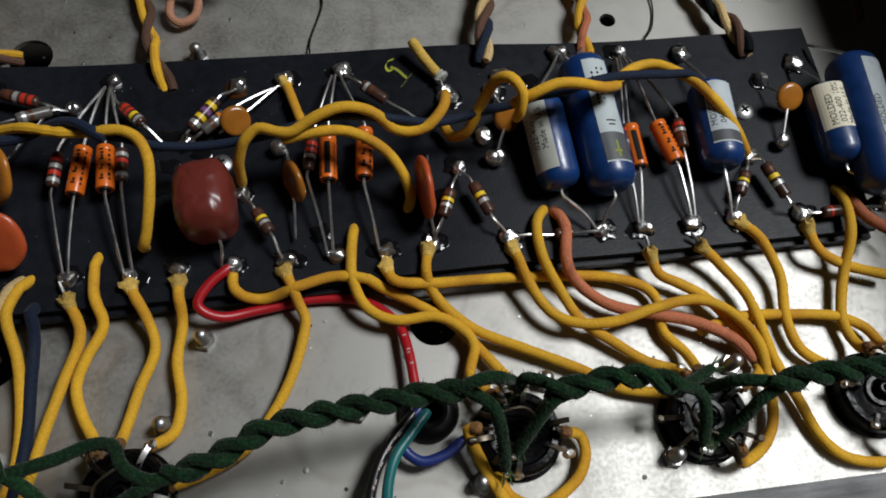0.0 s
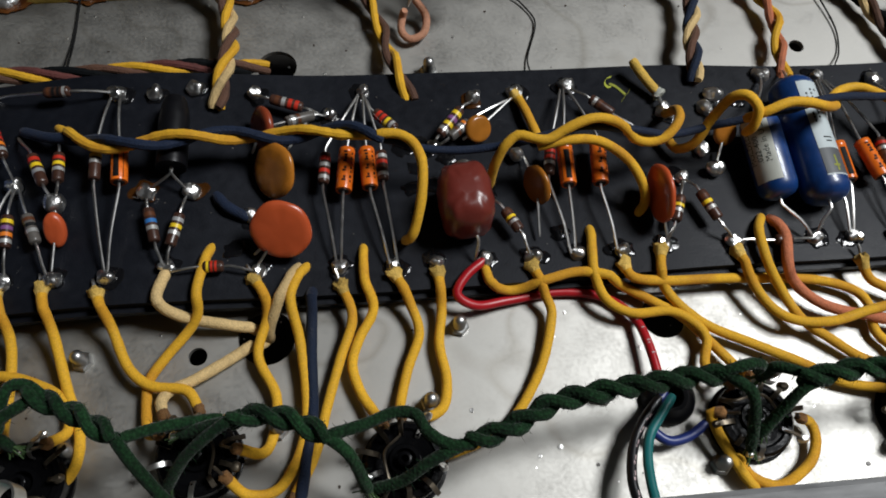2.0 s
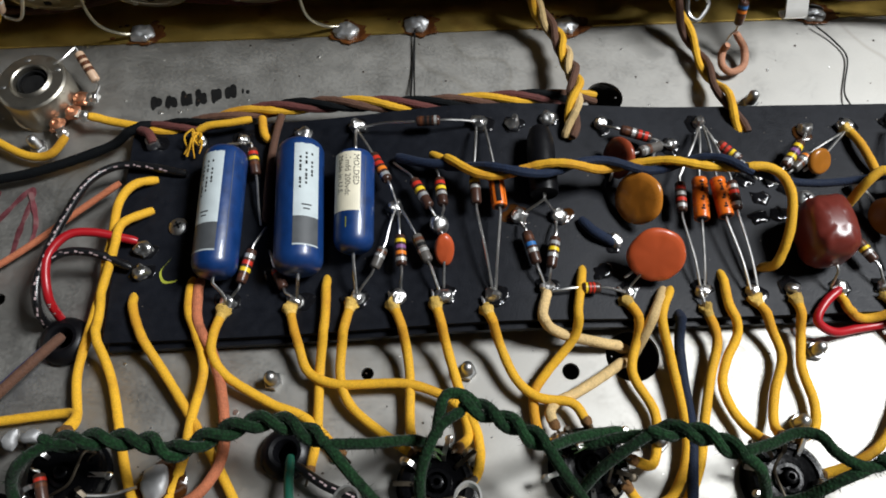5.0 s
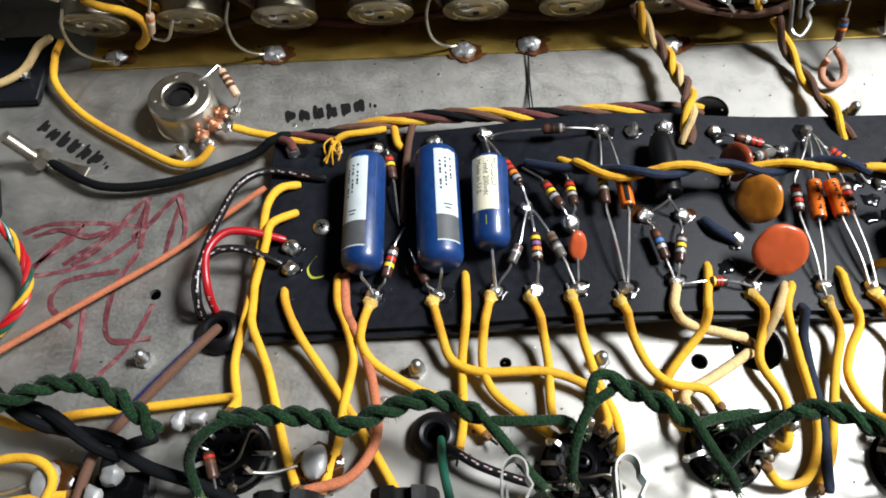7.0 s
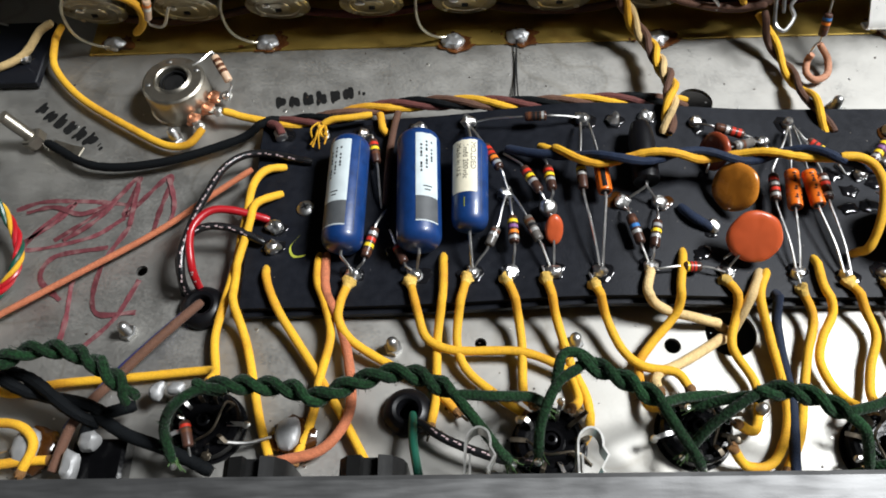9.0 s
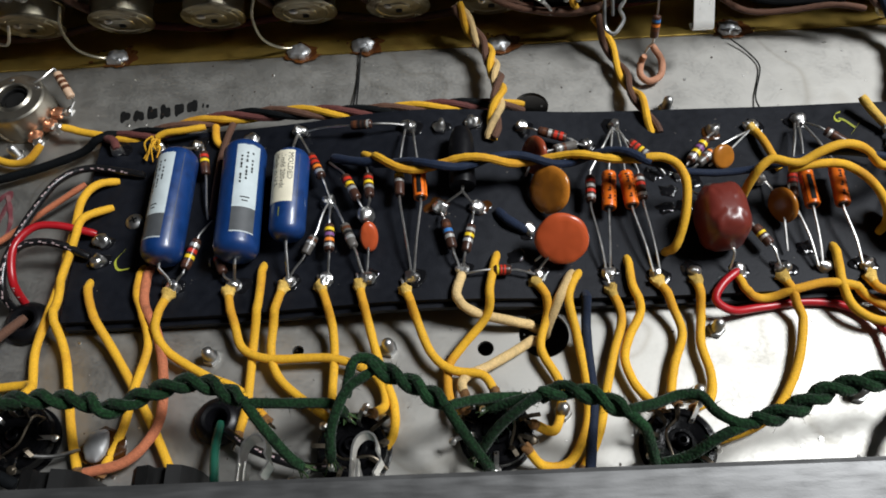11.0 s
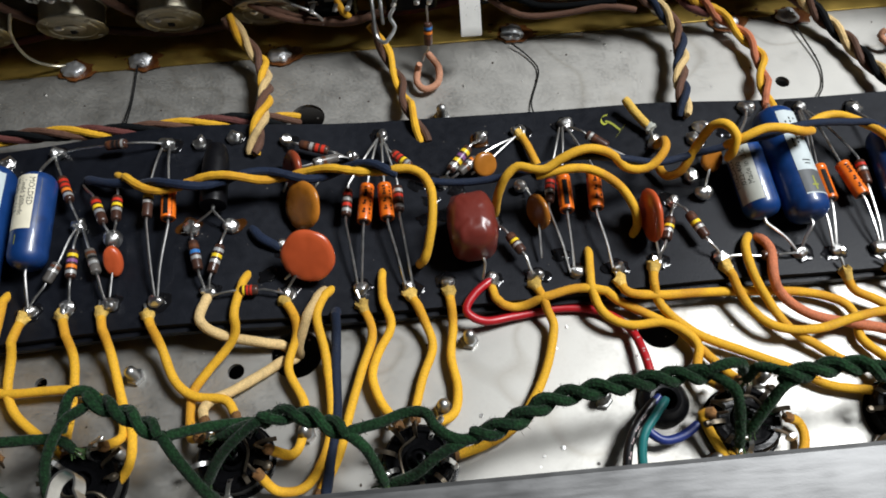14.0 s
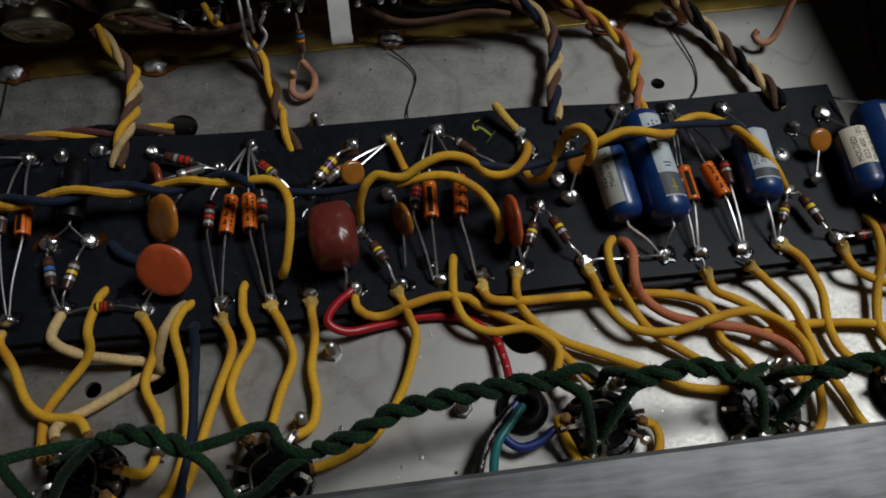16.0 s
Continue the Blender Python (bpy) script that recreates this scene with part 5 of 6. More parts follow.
cloth_wire([(100.4, 36.2, 13.6), (101.4, 33, 11.2), (102.8, 30.8, 11.4), (106.4, 29.6, 17.8), (109.9, 33, 24.4), (113.2, 34.4, 33), (116.5, 32.8, 37.2), (119, 28.9, 35.6), (118.6, 26.4, 30), (118.4, 27.4, 25)], YELLOW)
cloth_wire([(117.2, 29.4, 29), (121.4, 28.6, 34), (128.2, 30, 36), (134.5, 29.8, 35.2), (140.3, 29.6, 33), (146.8, 33.4, 27.4)], YELLOW)
cloth_wire([(146.8, 36.2, 23.9), (154.8, 44, 18.8), (162.6, 45.4, 18.7), (170, 39.7, 19.6), (174.8, 31.4, 21.6), (180.4, 23.8, 17.6), (185.9, 19, 9.6)], YELLOW)
cloth_wire([(94.8, 63.4, 14.6), (97.6, 58.4, 13), (101.4, 52.8, 11.6)], STRAW)
bare_lead([(101.7, 52.8, 11.1), (101.9, 49.4, 11.5), (102.8, 47.4, 9.2)])
frayed_tip([(101.5, 53.3, 11.1), (102.3, 51.9, 11)])
solder_joint([(103, 47.4, 8.6)])
cloth_wire([(-34.7, 25.4, 11.6), (-31.1, 20.7, 13.1), (-25.2, 17.4, 10.5)], NAVY)

# twisted harness of maroon, brown and yellow wires
twisted_harness([(-172.9, 68.7, 6), (-155.3, 69, 8), (-139, 72, 9), (-122.7, 73.1, 10), (-104.6, 72.4, 11), (-84.6, 72, 10), (-62.5, 74, 8), (-43.8, 75.4, 6.6), (-21.6, 80.3, -2)], (MAROON, YELLOW, BROWN, BLACKCLOTH), 1.3, 40)
twisted_harness([(-45, 114, 20), (-38.8, 107.5, 10.5), (-34.2, 100.5, 8.6), (-32, 88, 10.5), (-31, 76, 14.4), (-33, 64, 15), (-34.8, 54.6, 12.4)], (BROWN, CREAM, YELLOW), 1.35, 26)
twisted_harness([(8, 110, 14), (12.6, 102, 6.4), (16.4, 90.5, 4.4), (18.2, 80, 6), (20.4, 69.5, 9), (24.5, 57.8, 6)], (YELLOW, BROWN), 1.35, 30)
twisted_harness([(101.1, 110, 24), (115.6, 106.6, 15), (122.4, 99.6, 9.4), (121.8, 87, 9), (118.6, 76, 9.8), (116.8, 65, 11.4), (115.4, 57, 10)], (BROWN, CREAM, NAVY), 1.35, 26)
twisted_harness([(120, 110, 24), (138, 106.4, 10.5), (145.8, 101.8, 6), (150.8, 91, 5.8), (151.4, 83, 6), (149.8, 75, 6.6), (148.2, 67, 7.4), (147.6, 59, 7)], (YELLOW, SALMON), 1.35, 26)
twisted_harness([(162, 112, 24), (174, 107, 11), (181, 100, 6.6), (186, 92, 5.4), (191.6, 76.6, 5.6), (195.4, 62.4, 9), (197, 54, 8)], (BROWN, CREAM, BLACKCLOTH), 1.35, 26)
cloth_wire([(28.1, 97.1, 10), (31.9, 93.5, 5), (30.9, 87.6, 3), (26.1, 85.4, 3), (23.4, 88.4, 3.5), (24, 92.5, 5), (24.8, 92.7, 9)], PEACH, 1.3)
cloth_wire([(212.5, 96, 22), (211, 94, 16), (209, 91, 10), (205.4, 88, 4.2), (201.4, 88, 3.6), (199.6, 90.6, 4.6), (201, 91.4, 8)], PEACH, 1.3)
cloth_wire([(118, 112, 22), (128, 107, 13), (137, 105.6, 9)], MAROON)

# green cloth heater wiring, twisted pairs and single strands
heater_pair([(-263.9, -40.2, 26), (-255.9, -38.6, 26.7), (-248.6, -35.5, 27.5), (-238, -31.6, 27.5), (-228.3, -28.4, 27.5), (-216.7, -29.7, 26.7), (-205.7, -36.3, 26), (-199.9, -42.5, 23)])
heater_pair([(-181.8, -39.6, 25), (-167.9, -39.1, 25), (-155.4, -40.3, 25), (-147.6, -43, 25), (-136.8, -39.1, 25.5), (-126, -36.5, 26), (-118.3, -37.9, 26), (-109.3, -42.6, 25.5)])
cloth_wire([(-190.2, -56.5, 11), (-191.6, -49.3, 17), (-187.4, -44.6, 25), (-179.9, -40.5, 26), (-172.2, -40.8, 26)], GREEN, 1.75)
cloth_wire([(-110, -41.9, 25.5), (-103.6, -50, 25), (-97.7, -56.3, 19), (-94.2, -58.6, 14)], GREEN, 1.75)
cloth_wire([(-108.5, -43.1, 25.5), (-98.4, -42.7, 23), (-85.9, -40.9, 15.5), (-83, -42.7, 10)], GREEN, 1.75)
cloth_wire([(-86.3, -57.1, 14), (-85.4, -49.6, 21), (-80.7, -40.2, 25.5), (-74.1, -35.8, 26)], GREEN, 1.75)
cloth_wire([(-81.1, -41.8, 23), (-80.4, -37, 25.5), (-78.4, -31.9, 26.7), (-73.7, -32.1, 26.7), (-69.5, -36, 26)], GREEN, 1.75)
heater_pair([(-74.6, -33.9, 26), (-67.8, -36.8, 26), (-60, -41.2, 26), (-53, -46.2, 26)])
cloth_wire([(-53.4, -45.8, 26), (-49.6, -51.6, 23), (-43.2, -59.6, 17), (-41.4, -60.4, 12)], GREEN, 1.75)
cloth_wire([(-52.2, -46, 25), (-46, -43.2, 20), (-39.5, -41.5, 17), (-31.5, -40, 12.5)], GREEN, 1.75)
cloth_wire([(-44.7, -56, 11), (-39, -50.8, 19), (-30.7, -45.9, 25), (-24, -42.4, 25.5)], GREEN, 1.75)
cloth_wire([(-41.3, -43.7, 14), (-32.2, -43.1, 19), (-23.6, -44, 25)], GREEN, 1.75)
heater_pair([(-27.1, -44.1, 25), (-19.3, -43.2, 25.5), (-11, -45.8, 25.5), (-3.6, -50.3, 25)])
cloth_wire([(-4.9, -49.2, 25), (0.5, -53.6, 23), (4.5, -60.8, 11)], GREEN, 1.75)
cloth_wire([(-4.2, -49.5, 25), (4.8, -47, 23), (11.8, -44.5, 21), (17.1, -45.7, 23), (19.6, -50.5, 25), (24.8, -54.1, 25), (30.4, -54.2, 25)], GREEN, 1.75)
cloth_wire([(5.7, -60.3, 10), (13, -59.8, 15.5), (20.6, -56.7, 23), (30.5, -53.5, 25)], GREEN, 1.75)
heater_pair([(28.8, -53.6, 25), (35.1, -52.6, 25.5), (43, -49.9, 26), (50.4, -46.7, 26.7), (61.5, -45.1, 27.5), (73.9, -44.1, 27.5), (85.3, -43.1, 26.7), (95.6, -43.1, 26)])
cloth_wire([(92, -43.2, 26), (96, -42.4, 29.5), (99.8, -41.8, 31), (103.6, -41.6, 27), (107.5, -40, 16)], GREEN, 1.75)
cloth_wire([(95, -42.9, 25.5), (100.8, -47.4, 25), (102.7, -53.7, 17), (103.4, -59, 9)], GREEN, 1.75)
cloth_wire([(106.6, -55.5, 10), (110.4, -51.4, 17), (115.1, -47.2, 25), (121.1, -46, 25.5)], GREEN, 1.75)
cloth_wire([(108.4, -41.7, 14), (109.9, -41.2, 23), (116.1, -44.8, 25.5)], GREEN, 1.75)
heater_pair([(113.4, -45.1, 25.5), (121.2, -45.1, 26), (129.3, -44.2, 26), (137.1, -45.1, 26), (143.4, -47.9, 25)])
cloth_wire([(142.3, -47.1, 25), (150.8, -48.6, 19), (152.6, -53.8, 14), (152.3, -58.9, 9)], GREEN, 1.75)
cloth_wire([(143.4, -48, 23), (152.5, -44.2, 15.5), (157.6, -41.7, 12.5)], GREEN, 1.75)
cloth_wire([(156.1, -58, 9), (159.9, -55.7, 15.5), (163.3, -52.4, 23), (168.3, -50.3, 25.5)], GREEN, 1.75)
cloth_wire([(155.1, -46.9, 14), (159.2, -47.5, 23), (165.9, -49.3, 25.5)], GREEN, 1.75)
heater_pair([(164.9, -50.3, 25.5), (174, -49.1, 26), (183.7, -48.9, 26), (196.1, -49.4, 26)])

# wires at the chassis floor beside the board
plastic_wire([(-159, 49.8, 7.7), (-178, 52.7, 9.6), (-187.6, 46.4, 12), (-192.7, 32, 14), (-196, 17.9, 15), (-198.5, 8.4, 12), (-199.7, 1.3, -3)], BLACK)
plastic_wire([(-171.5, 25.5, 8.6), (-182.8, 26.8, 13), (-190.4, 25.3, 15), (-195.1, 17.8, 15), (-194.1, 6.2, 12), (-193.4, 1.6, -3)], RED)
plastic_wire([(-172.2, 16.5, 8.6), (-182.5, 20.3, 12), (-191.9, 19.7, 14), (-197.2, 13.3, 14), (-197.2, 2.9, 11), (-197.5, 1.2, -3)], BLACK)
cloth_wire([(-292, -30, 5), (-263.4, -10.5, 5), (-235.2, 8.8, 4), (-211.4, 24.5, 4), (-193.2, 38, 6), (-179.9, 47.1, 8)], SALMON, 1.1)
cloth_wire([(-191.8, -2.7, 4), (-199.9, -13.8, 7), (-211.4, -28.2, 8), (-222.4, -42.7, 8), (-226, -58.5, 8)], BROWN)
plastic_wire([(-195.1, -3.6, 2), (-205.8, -16.7, 4), (-216.5, -30.2, 5), (-226.6, -45.1, 5)], BLUE)
cloth_wire([(-259.8, 64.3, 4), (-238.8, 52.4, 5), (-215, 53.1, 5), (-189.8, 61.6, 5), (-171.9, 70.4, 6)], BLACKCLOTH)
cloth_wire([(-262.5, 116.1, 12), (-264.9, 109.5, 10), (-264.6, 99.9, 5), (-251.4, 85.1, 4), (-227.8, 69.1, 4), (-214.4, 61.5, 4), (-205.9, 60.9, 5), (-200.3, 65.8, 8)], YELLOW)
cloth_wire([(-193.9, 73, 9), (-190.6, 73.4, 6), (-176.5, 71.1, 4)], YELLOW)
cloth_wire([(-295.2, 101.9, 5), (-288.6, 99.6, 6), (-277.7, 105, 7), (-271.1, 112.6, 12), (-265.1, 114.4, 15)], CREAM)
twisted_harness([(-286, 43.8, 24), (-280, 41.3, 23), (-270.4, 36.3, 21), (-262.4, 29.2, 12), (-256.4, 19, 8), (-255.4, 9.2, 7), (-259.7, 1.9, 5), (-264.4, -2.1, 3)], (RED, YELLOW, DARKGREEN, RED), 0.85, 19)
twisted_harness([(-275, -15.7, 16), (-267.2, -18.5, 16), (-257.3, -23.9, 16), (-243.9, -30.9, 15), (-228.5, -37.4, 13), (-213.3, -43.7, 11)], (BLACKCLOTH, BLACKCLOTH), 1.9, 46)
cloth_wire([(-218.6, -50.1, 8), (-217.2, -44.3, 10), (-212.5, -42.2, 11), (-204.5, -39.1, 9)], BLACKCLOTH, 1.9)
cloth_wire([(-214.7, -43, 11), (-204.8, -48.7, 11), (-192.8, -52.7, 9), (-179.7, -58.7, 7)], BLACKCLOTH, 1.9)
cloth_wire([(-258, -29.7, 3), (-246.9, -32.8, 3), (-233.7, -29.8, 3), (-209.8, -28, 3), (-184.9, -26.3, 3)], YELLOW)
cloth_wire([(-268.8, -51.3, 5.5), (-264.2, -49.5, 5.5), (-251.3, -44, 7), (-239.8, -44.4, 8), (-233.7, -49.9, 8), (-236.6, -58.3, 5.5)], YELLOW)
plastic_wire([(87, -42.6, 6.6), (82, -48, 8), (77.7, -53.3, 9), (75.4, -60, 11), (74.6, -68.3, 13), (75.2, -75.8, 15)], TEAL)
plastic_wire([(83.6, -42.6, 6.4), (77.4, -48.8, 7), (73.4, -55, 8), (71, -62, 10), (70.6, -67, 11), (71.4, -73, 12)], BLACK)
plastic_wire([(85.4, -41.4, 6.2), (80.4, -46.5, 6), (80, -50.6, 5.4), (82.4, -53.4, 5), (85, -54.4, 5), (90, -53.3, 5), (95.4, -50.1, 5.6)], BLUE)
plastic_wire([(-122.1, -41.5, 5), (-121.5, -51.5, 9), (-119.4, -63, 12)], DARKGREEN)
plastic_wire([(-120.5, -44, 5), (-111, -50.6, 7), (-95.4, -56.6, 8), (-84.4, -57.3, 8)], BLACK)
thin_wire([(-83.8, 111.1, 2), (-84.5, 93.6, 1), (-84.7, 76.4, 4)])
thin_wire([(-83.8, 111.1, 2), (-85.1, 93.6, 1), (-86.1, 76.5, 4)])
thin_wire([(61.2, 106, 2), (66.9, 99.4, 1), (69.8, 91.5, 1), (65, 76.9, 1), (64.8, 68.3, 3)])
thin_wire([(171.9, 103.9, 2), (175.5, 84.3, 1), (173.6, 73.3, 1), (168.1, 65.2, 4)])
cloth_wire([(-266.9, -58.9, 5), (-262.3, -57.2, 5), (-246.7, -55.6, 5), (-236, -54.4, 5), (-228.3, -54.2, 5)], YELLOW)
cloth_wire([(-245.2, -34.7, 27.5), (-249.2, -38, 26.7), (-251.2, -42.5, 25), (-253.5, -45.1, 14)], GREEN, 1.75)
cloth_wire([(-264.8, -43, 17), (-255.6, -40, 25), (-252, -36, 26.8), (-246.1, -33.7, 27.5)], GREEN, 1.75)
cloth_wire([(-137.4, 76.6, 4), (-135.6, 70, 8.1), (-134.3, 62.9, 10.1), (-132.6, 60.8, 8.2)], YELLOW)
cloth_wire([(-128.5, 73.7, 8), (-130.1, 62.6, 10.3), (-131.4, 50.7, 10.2), (-132.4, 30.5, 8.1)], BROWN, 1.3)
cloth_wire([(-176.4, 67.1, 8), (-172.3, 64.5, 10.6), (-170.5, 60.7, 9.6)], MAROON)
cloth_wire([(-138, 67, 12), (-146, 65.4, 12.6), (-152.6, 64.8, 12.6), (-155.6, 63.4, 11.6)], YELLOW, 1.4)
tuft = thing("frayed_wire_end", (-156, 62, 8), "unravelled yellow cloth threads round a soldered wire end", "wire")
thread = random.Random(5)
for k in range(15):
    p0 = Vector((-155.6 + thread.uniform(-2.2, 1.6), 63.6 + thread.uniform(-1, 1.2), 11.8))
    p2 = Vector((-157 + thread.uniform(-3.2, 2.4), 57.6 + thread.uniform(-2.2, 3.4), 8.4 + thread.uniform(-0.6, 2.6)))
    part("thread", Build().tube(spline([p0, (p0 + p2) / 2 + Vector((thread.uniform(-1.4, 1.4), 0, thread.uniform(0, 1.6))), p2], 0.9), 0.3, 5), YELLOW, tuft)

# resistors
resistor([(-102.9, 62.3, 11.7), (-84, 60.1, 17.1), (-76.5, 59.7, 17.9), (-63.8, 59.9, 15.6)], "brown black black silver", BROWNBODY)
resistor([(-103.7, 61.8, 11.6), (-98.1, 49.6, 15.1), (-93.4, 39, 16.5), (-90.5, 31.6, 12.7)], "red red orange silver", BROWNBODY)
resistor([(-91.7, 47.6, 12.9), (-85.5, 39, 16.4), (-80.8, 28.7, 17.6), (-78.1, 23.6, 15.7)], "red yellow silver", BROWNBODY)
resistor([(-79.6, 47.2, 14.2), (-77.6, 38.6, 17.2), (-76.7, 28.9, 18), (-77.5, 24.1, 15.8)], "red yellow silver", BROWNBODY)
resistor([(-65, 57.6, 16.5), (-66.8, 38, 18.8), (-66.7, 28.5, 18.5), (-63.3, 1.8, 13.7)], "yellow silver", BROWNBODY)
resistor([(-90.5, 31.2, 12.6), (-90.1, 20.5, 15.5), (-89.8, 10.6, 15.2), (-90.3, 3.1, 12)], "yellow violet orange silver", BROWNBODY)
resistor([(-91.4, 31.3, 12.5), (-95.2, 17.3, 13.8), (-98, 10.9, 13.4), (-103.8, 2.6, 10.8)], "brown silver", GREYBODY)
resistor([(-89.6, 31, 12.7), (-85.3, 20.6, 14.9), (-81.8, 11.7, 15), (-78.6, 2.1, 13)], "brown black silver", GREYBODY)
resistor([(-53.3, 23.8, 14.2), (-52.2, 19.7, 16), (-49.9, 9.4, 15.5), (-47.7, 2.3, 13.2)], "brown blue silver", BROWNBODY)
resistor([(-42.5, 24.4, 13.4), (-43.6, 17.8, 15.3), (-45.9, 8, 15.2), (-47.1, 2.3, 13.1)], "grey yellow silver", BROWNBODY)
resistor([(-46, 1.4, 13), (-37.2, 2, 13.3), (-31.7, 2, 12.8), (-23, 0.6, 11)], "yellow red red", BROWNBODY)
resistor([(-24.8, 59.3, 12.1), (-18.7, 55.9, 14.3), (-9.1, 52.8, 13.3), (-3.2, 51.7, 9.8)], "brown silver red red", BROWNBODY)
resistor([(-21.5, 44, 15.5), (-14.1, 46.9, 14.7), (-6.1, 50.7, 12), (-2.4, 51.7, 9.8)], "silver brown", GREYBODY)
resistor([(7.8, 58, 11.2), (-2.8, 35.8, 13.7), (-3.8, 25.5, 13.7), (-1.1, 1.3, 9.4)], "red silver red silver", BROWNBODY)
resistor([(9.5, 58, 11.2), (13.5, 35.9, 13), (13.6, 25.9, 12.9), (16, 0.3, 8.8)], "silver red brown silver", BROWNBODY)
resistor([(9.2, 56.9, 11.2), (12.5, 50.7, 12), (18.4, 44.2, 11.9), (23.6, 38.6, 8.8)], "red red yellow silver", BROWNBODY)
resistor([(43.4, 55.4, 8.7), (38.7, 49.5, 12.7), (31.4, 40.6, 12.7), (28.6, 38.4, 8.7)], "yellow violet yellow silver", BROWNBODY)
resistor([(55.8, 55.4, 8.7), (40.7, 45.4, 11.7), (34.5, 40.2, 11.7), (28.8, 37.4, 8.7)], "orange silver brown", GREYBODY)
resistor([(71, 55.9, 11.1), (64.3, 34.2, 12.9), (62.4, 24.4, 12.8), (65.8, 0.3, 8.9)], "red red silver", BROWNBODY)
resistor([(74.3, 55.9, 11.2), (79.2, 50.4, 13.4), (85.5, 44.7, 12.8), (93.7, 38.6, 11.2)], "silver brown", BROWNBODY)
resistor([(44.2, 20.5, 9.6), (47.9, 14.5, 11.7), (51.5, 7.5, 11.7), (54.2, 0.4, 8.7)], "brown yellow silver", BROWNBODY)
resistor([(103.2, 21.4, 10.6), (99.9, 14.3, 13.5), (96.7, 6.3, 13.4), (93.2, 0.2, 10.2)], "brown yellow silver", BROWNBODY)
resistor([(103.3, 21.8, 10.6), (105.9, 15.4, 13.6), (109.4, 6, 13.6), (113.9, -0, 10.5)], "brown yellow silver", BROWNBODY)
resistor([(114.9, 0.2, 10.5), (126.3, -0.3, 9.9), (131.5, -0.2, 9.6), (138.5, -0.4, 9.3)], "brown red", BROWNBODY)
resistor([(155.5, 55.3, 9.7), (151.3, 29.8, 12.8), (150.1, 20.1, 12.9), (150.1, 0.9, 8.9)], "red brown grey", BROWNBODY)
resistor([(158.6, 55.1, 9.7), (167.1, 30.3, 12.6), (166.7, 21, 12.6), (166.2, 0.3, 8.6)], "red silver brown", BROWNBODY)
resistor([(186.5, 17.6, 8.6), (183.3, 12.6, 10.6), (179.5, 5.8, 10.6), (177, 0.1, 8.6)], "brown yellow silver", BROWNBODY)
resistor([(186.7, 18.4, 8.6), (188.8, 14.2, 11.6), (192, 3.4, 11.6), (195.8, -0.7, 8.6)], "brown yellow silver", BROWNBODY)
resistor([(196.5, -1.1, 8.6), (201.7, -1.5, 9.6), (207.2, -1.4, 9.6), (219.9, -1.1, 8.6)], "brown red", BROWNBODY)
resistor([(-141.3, 60, 8.9), (-137.3, 55.6, 12), (-135.6, 46.2, 11.1), (-133.7, 29.5, 8.1)], "red yellow brown", BROWNBODY)
resistor([(-132, 29, 8.1), (-135.2, 19.8, 11), (-138.1, 8.9, 10.9), (-141.5, 3.7, 8.8)], "silver red yellow brown", BROWNBODY)
resistor([(-130.6, 20.7, 8.2), (-128, 13.6, 10.2), (-125.2, 7, 10.3), (-121.6, 2.9, 9.5)], "red brown", BROWNBODY)
resistor([(-207, 92.4, 12.6), (-199.6, 97.4, 12), (-193.6, 88.1, 8), (-192.9, 80.5, 6)], "brown brown brown", TANBODY)
resistor([(29.1, 104.6, 26), (29.1, 102.3, 20), (28.7, 98.9, 12), (26.2, 96.9, 6)], "blue orange brown", BROWNBODY)
resistor([(-191.3, -42.7, 10), (-189.3, -44.2, 9), (-186.8, -52, 9), (-185.2, -56.7, 9)], "red brown", BROWNBODY)

# orange electrolytic capacitors
electrolytic([(-62.3, 57.4, 16.5), (-60.3, 37.7, 18.8), (-59.8, 27.2, 18.5), (-62.5, 1.7, 13.7)], 1)
electrolytic([(7.8, 58, 11.2), (3.6, 36.9, 13.3), (1.9, 22.9, 13.4), (0, 1.2, 9.4)], 0)
electrolytic([(9.1, 58, 11.2), (9.2, 36.8, 13.1), (9.6, 23.7, 13.1), (13.8, 0.4, 8.9)], 0)
electrolytic([(72, 56.1, 11.1), (68.4, 34.1, 13), (67.7, 20.6, 13), (67.2, 0.3, 8.9)], 1)
electrolytic([(73.2, 56, 11.2), (78.6, 35.2, 13.4), (77.2, 20.3, 13.3), (79.3, -0.2, 9.5)], 0)
electrolytic([(156.4, 55.7, 9.7), (152.9, 29.3, 12.8), (152.8, 16.1, 12.8), (151.2, 0.5, 8.8)], 1)
electrolytic([(157.6, 55.6, 9.7), (160.9, 29.7, 12.7), (163.5, 16.9, 12.7), (165.2, 0.1, 8.6)], 0)

# blue moulded capacitors
moulded_cap([(-141.3, 60.5, 8.9), (-144.4, 53.6, 14.8), (-145.3, 9.8, 14.2), (-141.9, 3.3, 8.8)], 6.8, "aged", -12, 66)
moulded_cap([(-120.8, 60.5, 9.9), (-120.9, 54.6, 15.3), (-120.2, 9.4, 15.3), (-121.2, 2.8, 9.5)], 7.4, "aged", -58, 4)
moulded_cap([(-103.8, 62, 11.6), (-103.1, 48, 19.6), (-103.9, 15.1, 15.9), (-103.4, 2.6, 10.8)], 6, "cream", -22, 70)
moulded_cap([(137.9, 57.7, 9.3), (127.6, 38, 17.6), (129.6, 11.4, 13.6), (138.3, -0.1, 9.3)], 5.9, "plain", 4, 84)
moulded_cap([(146.2, 60.3, 9), (142, 50.8, 15.9), (143.4, 8.8, 14.4), (139.7, 0.8, 9.2)], 6.9, "aged", -50, 16)
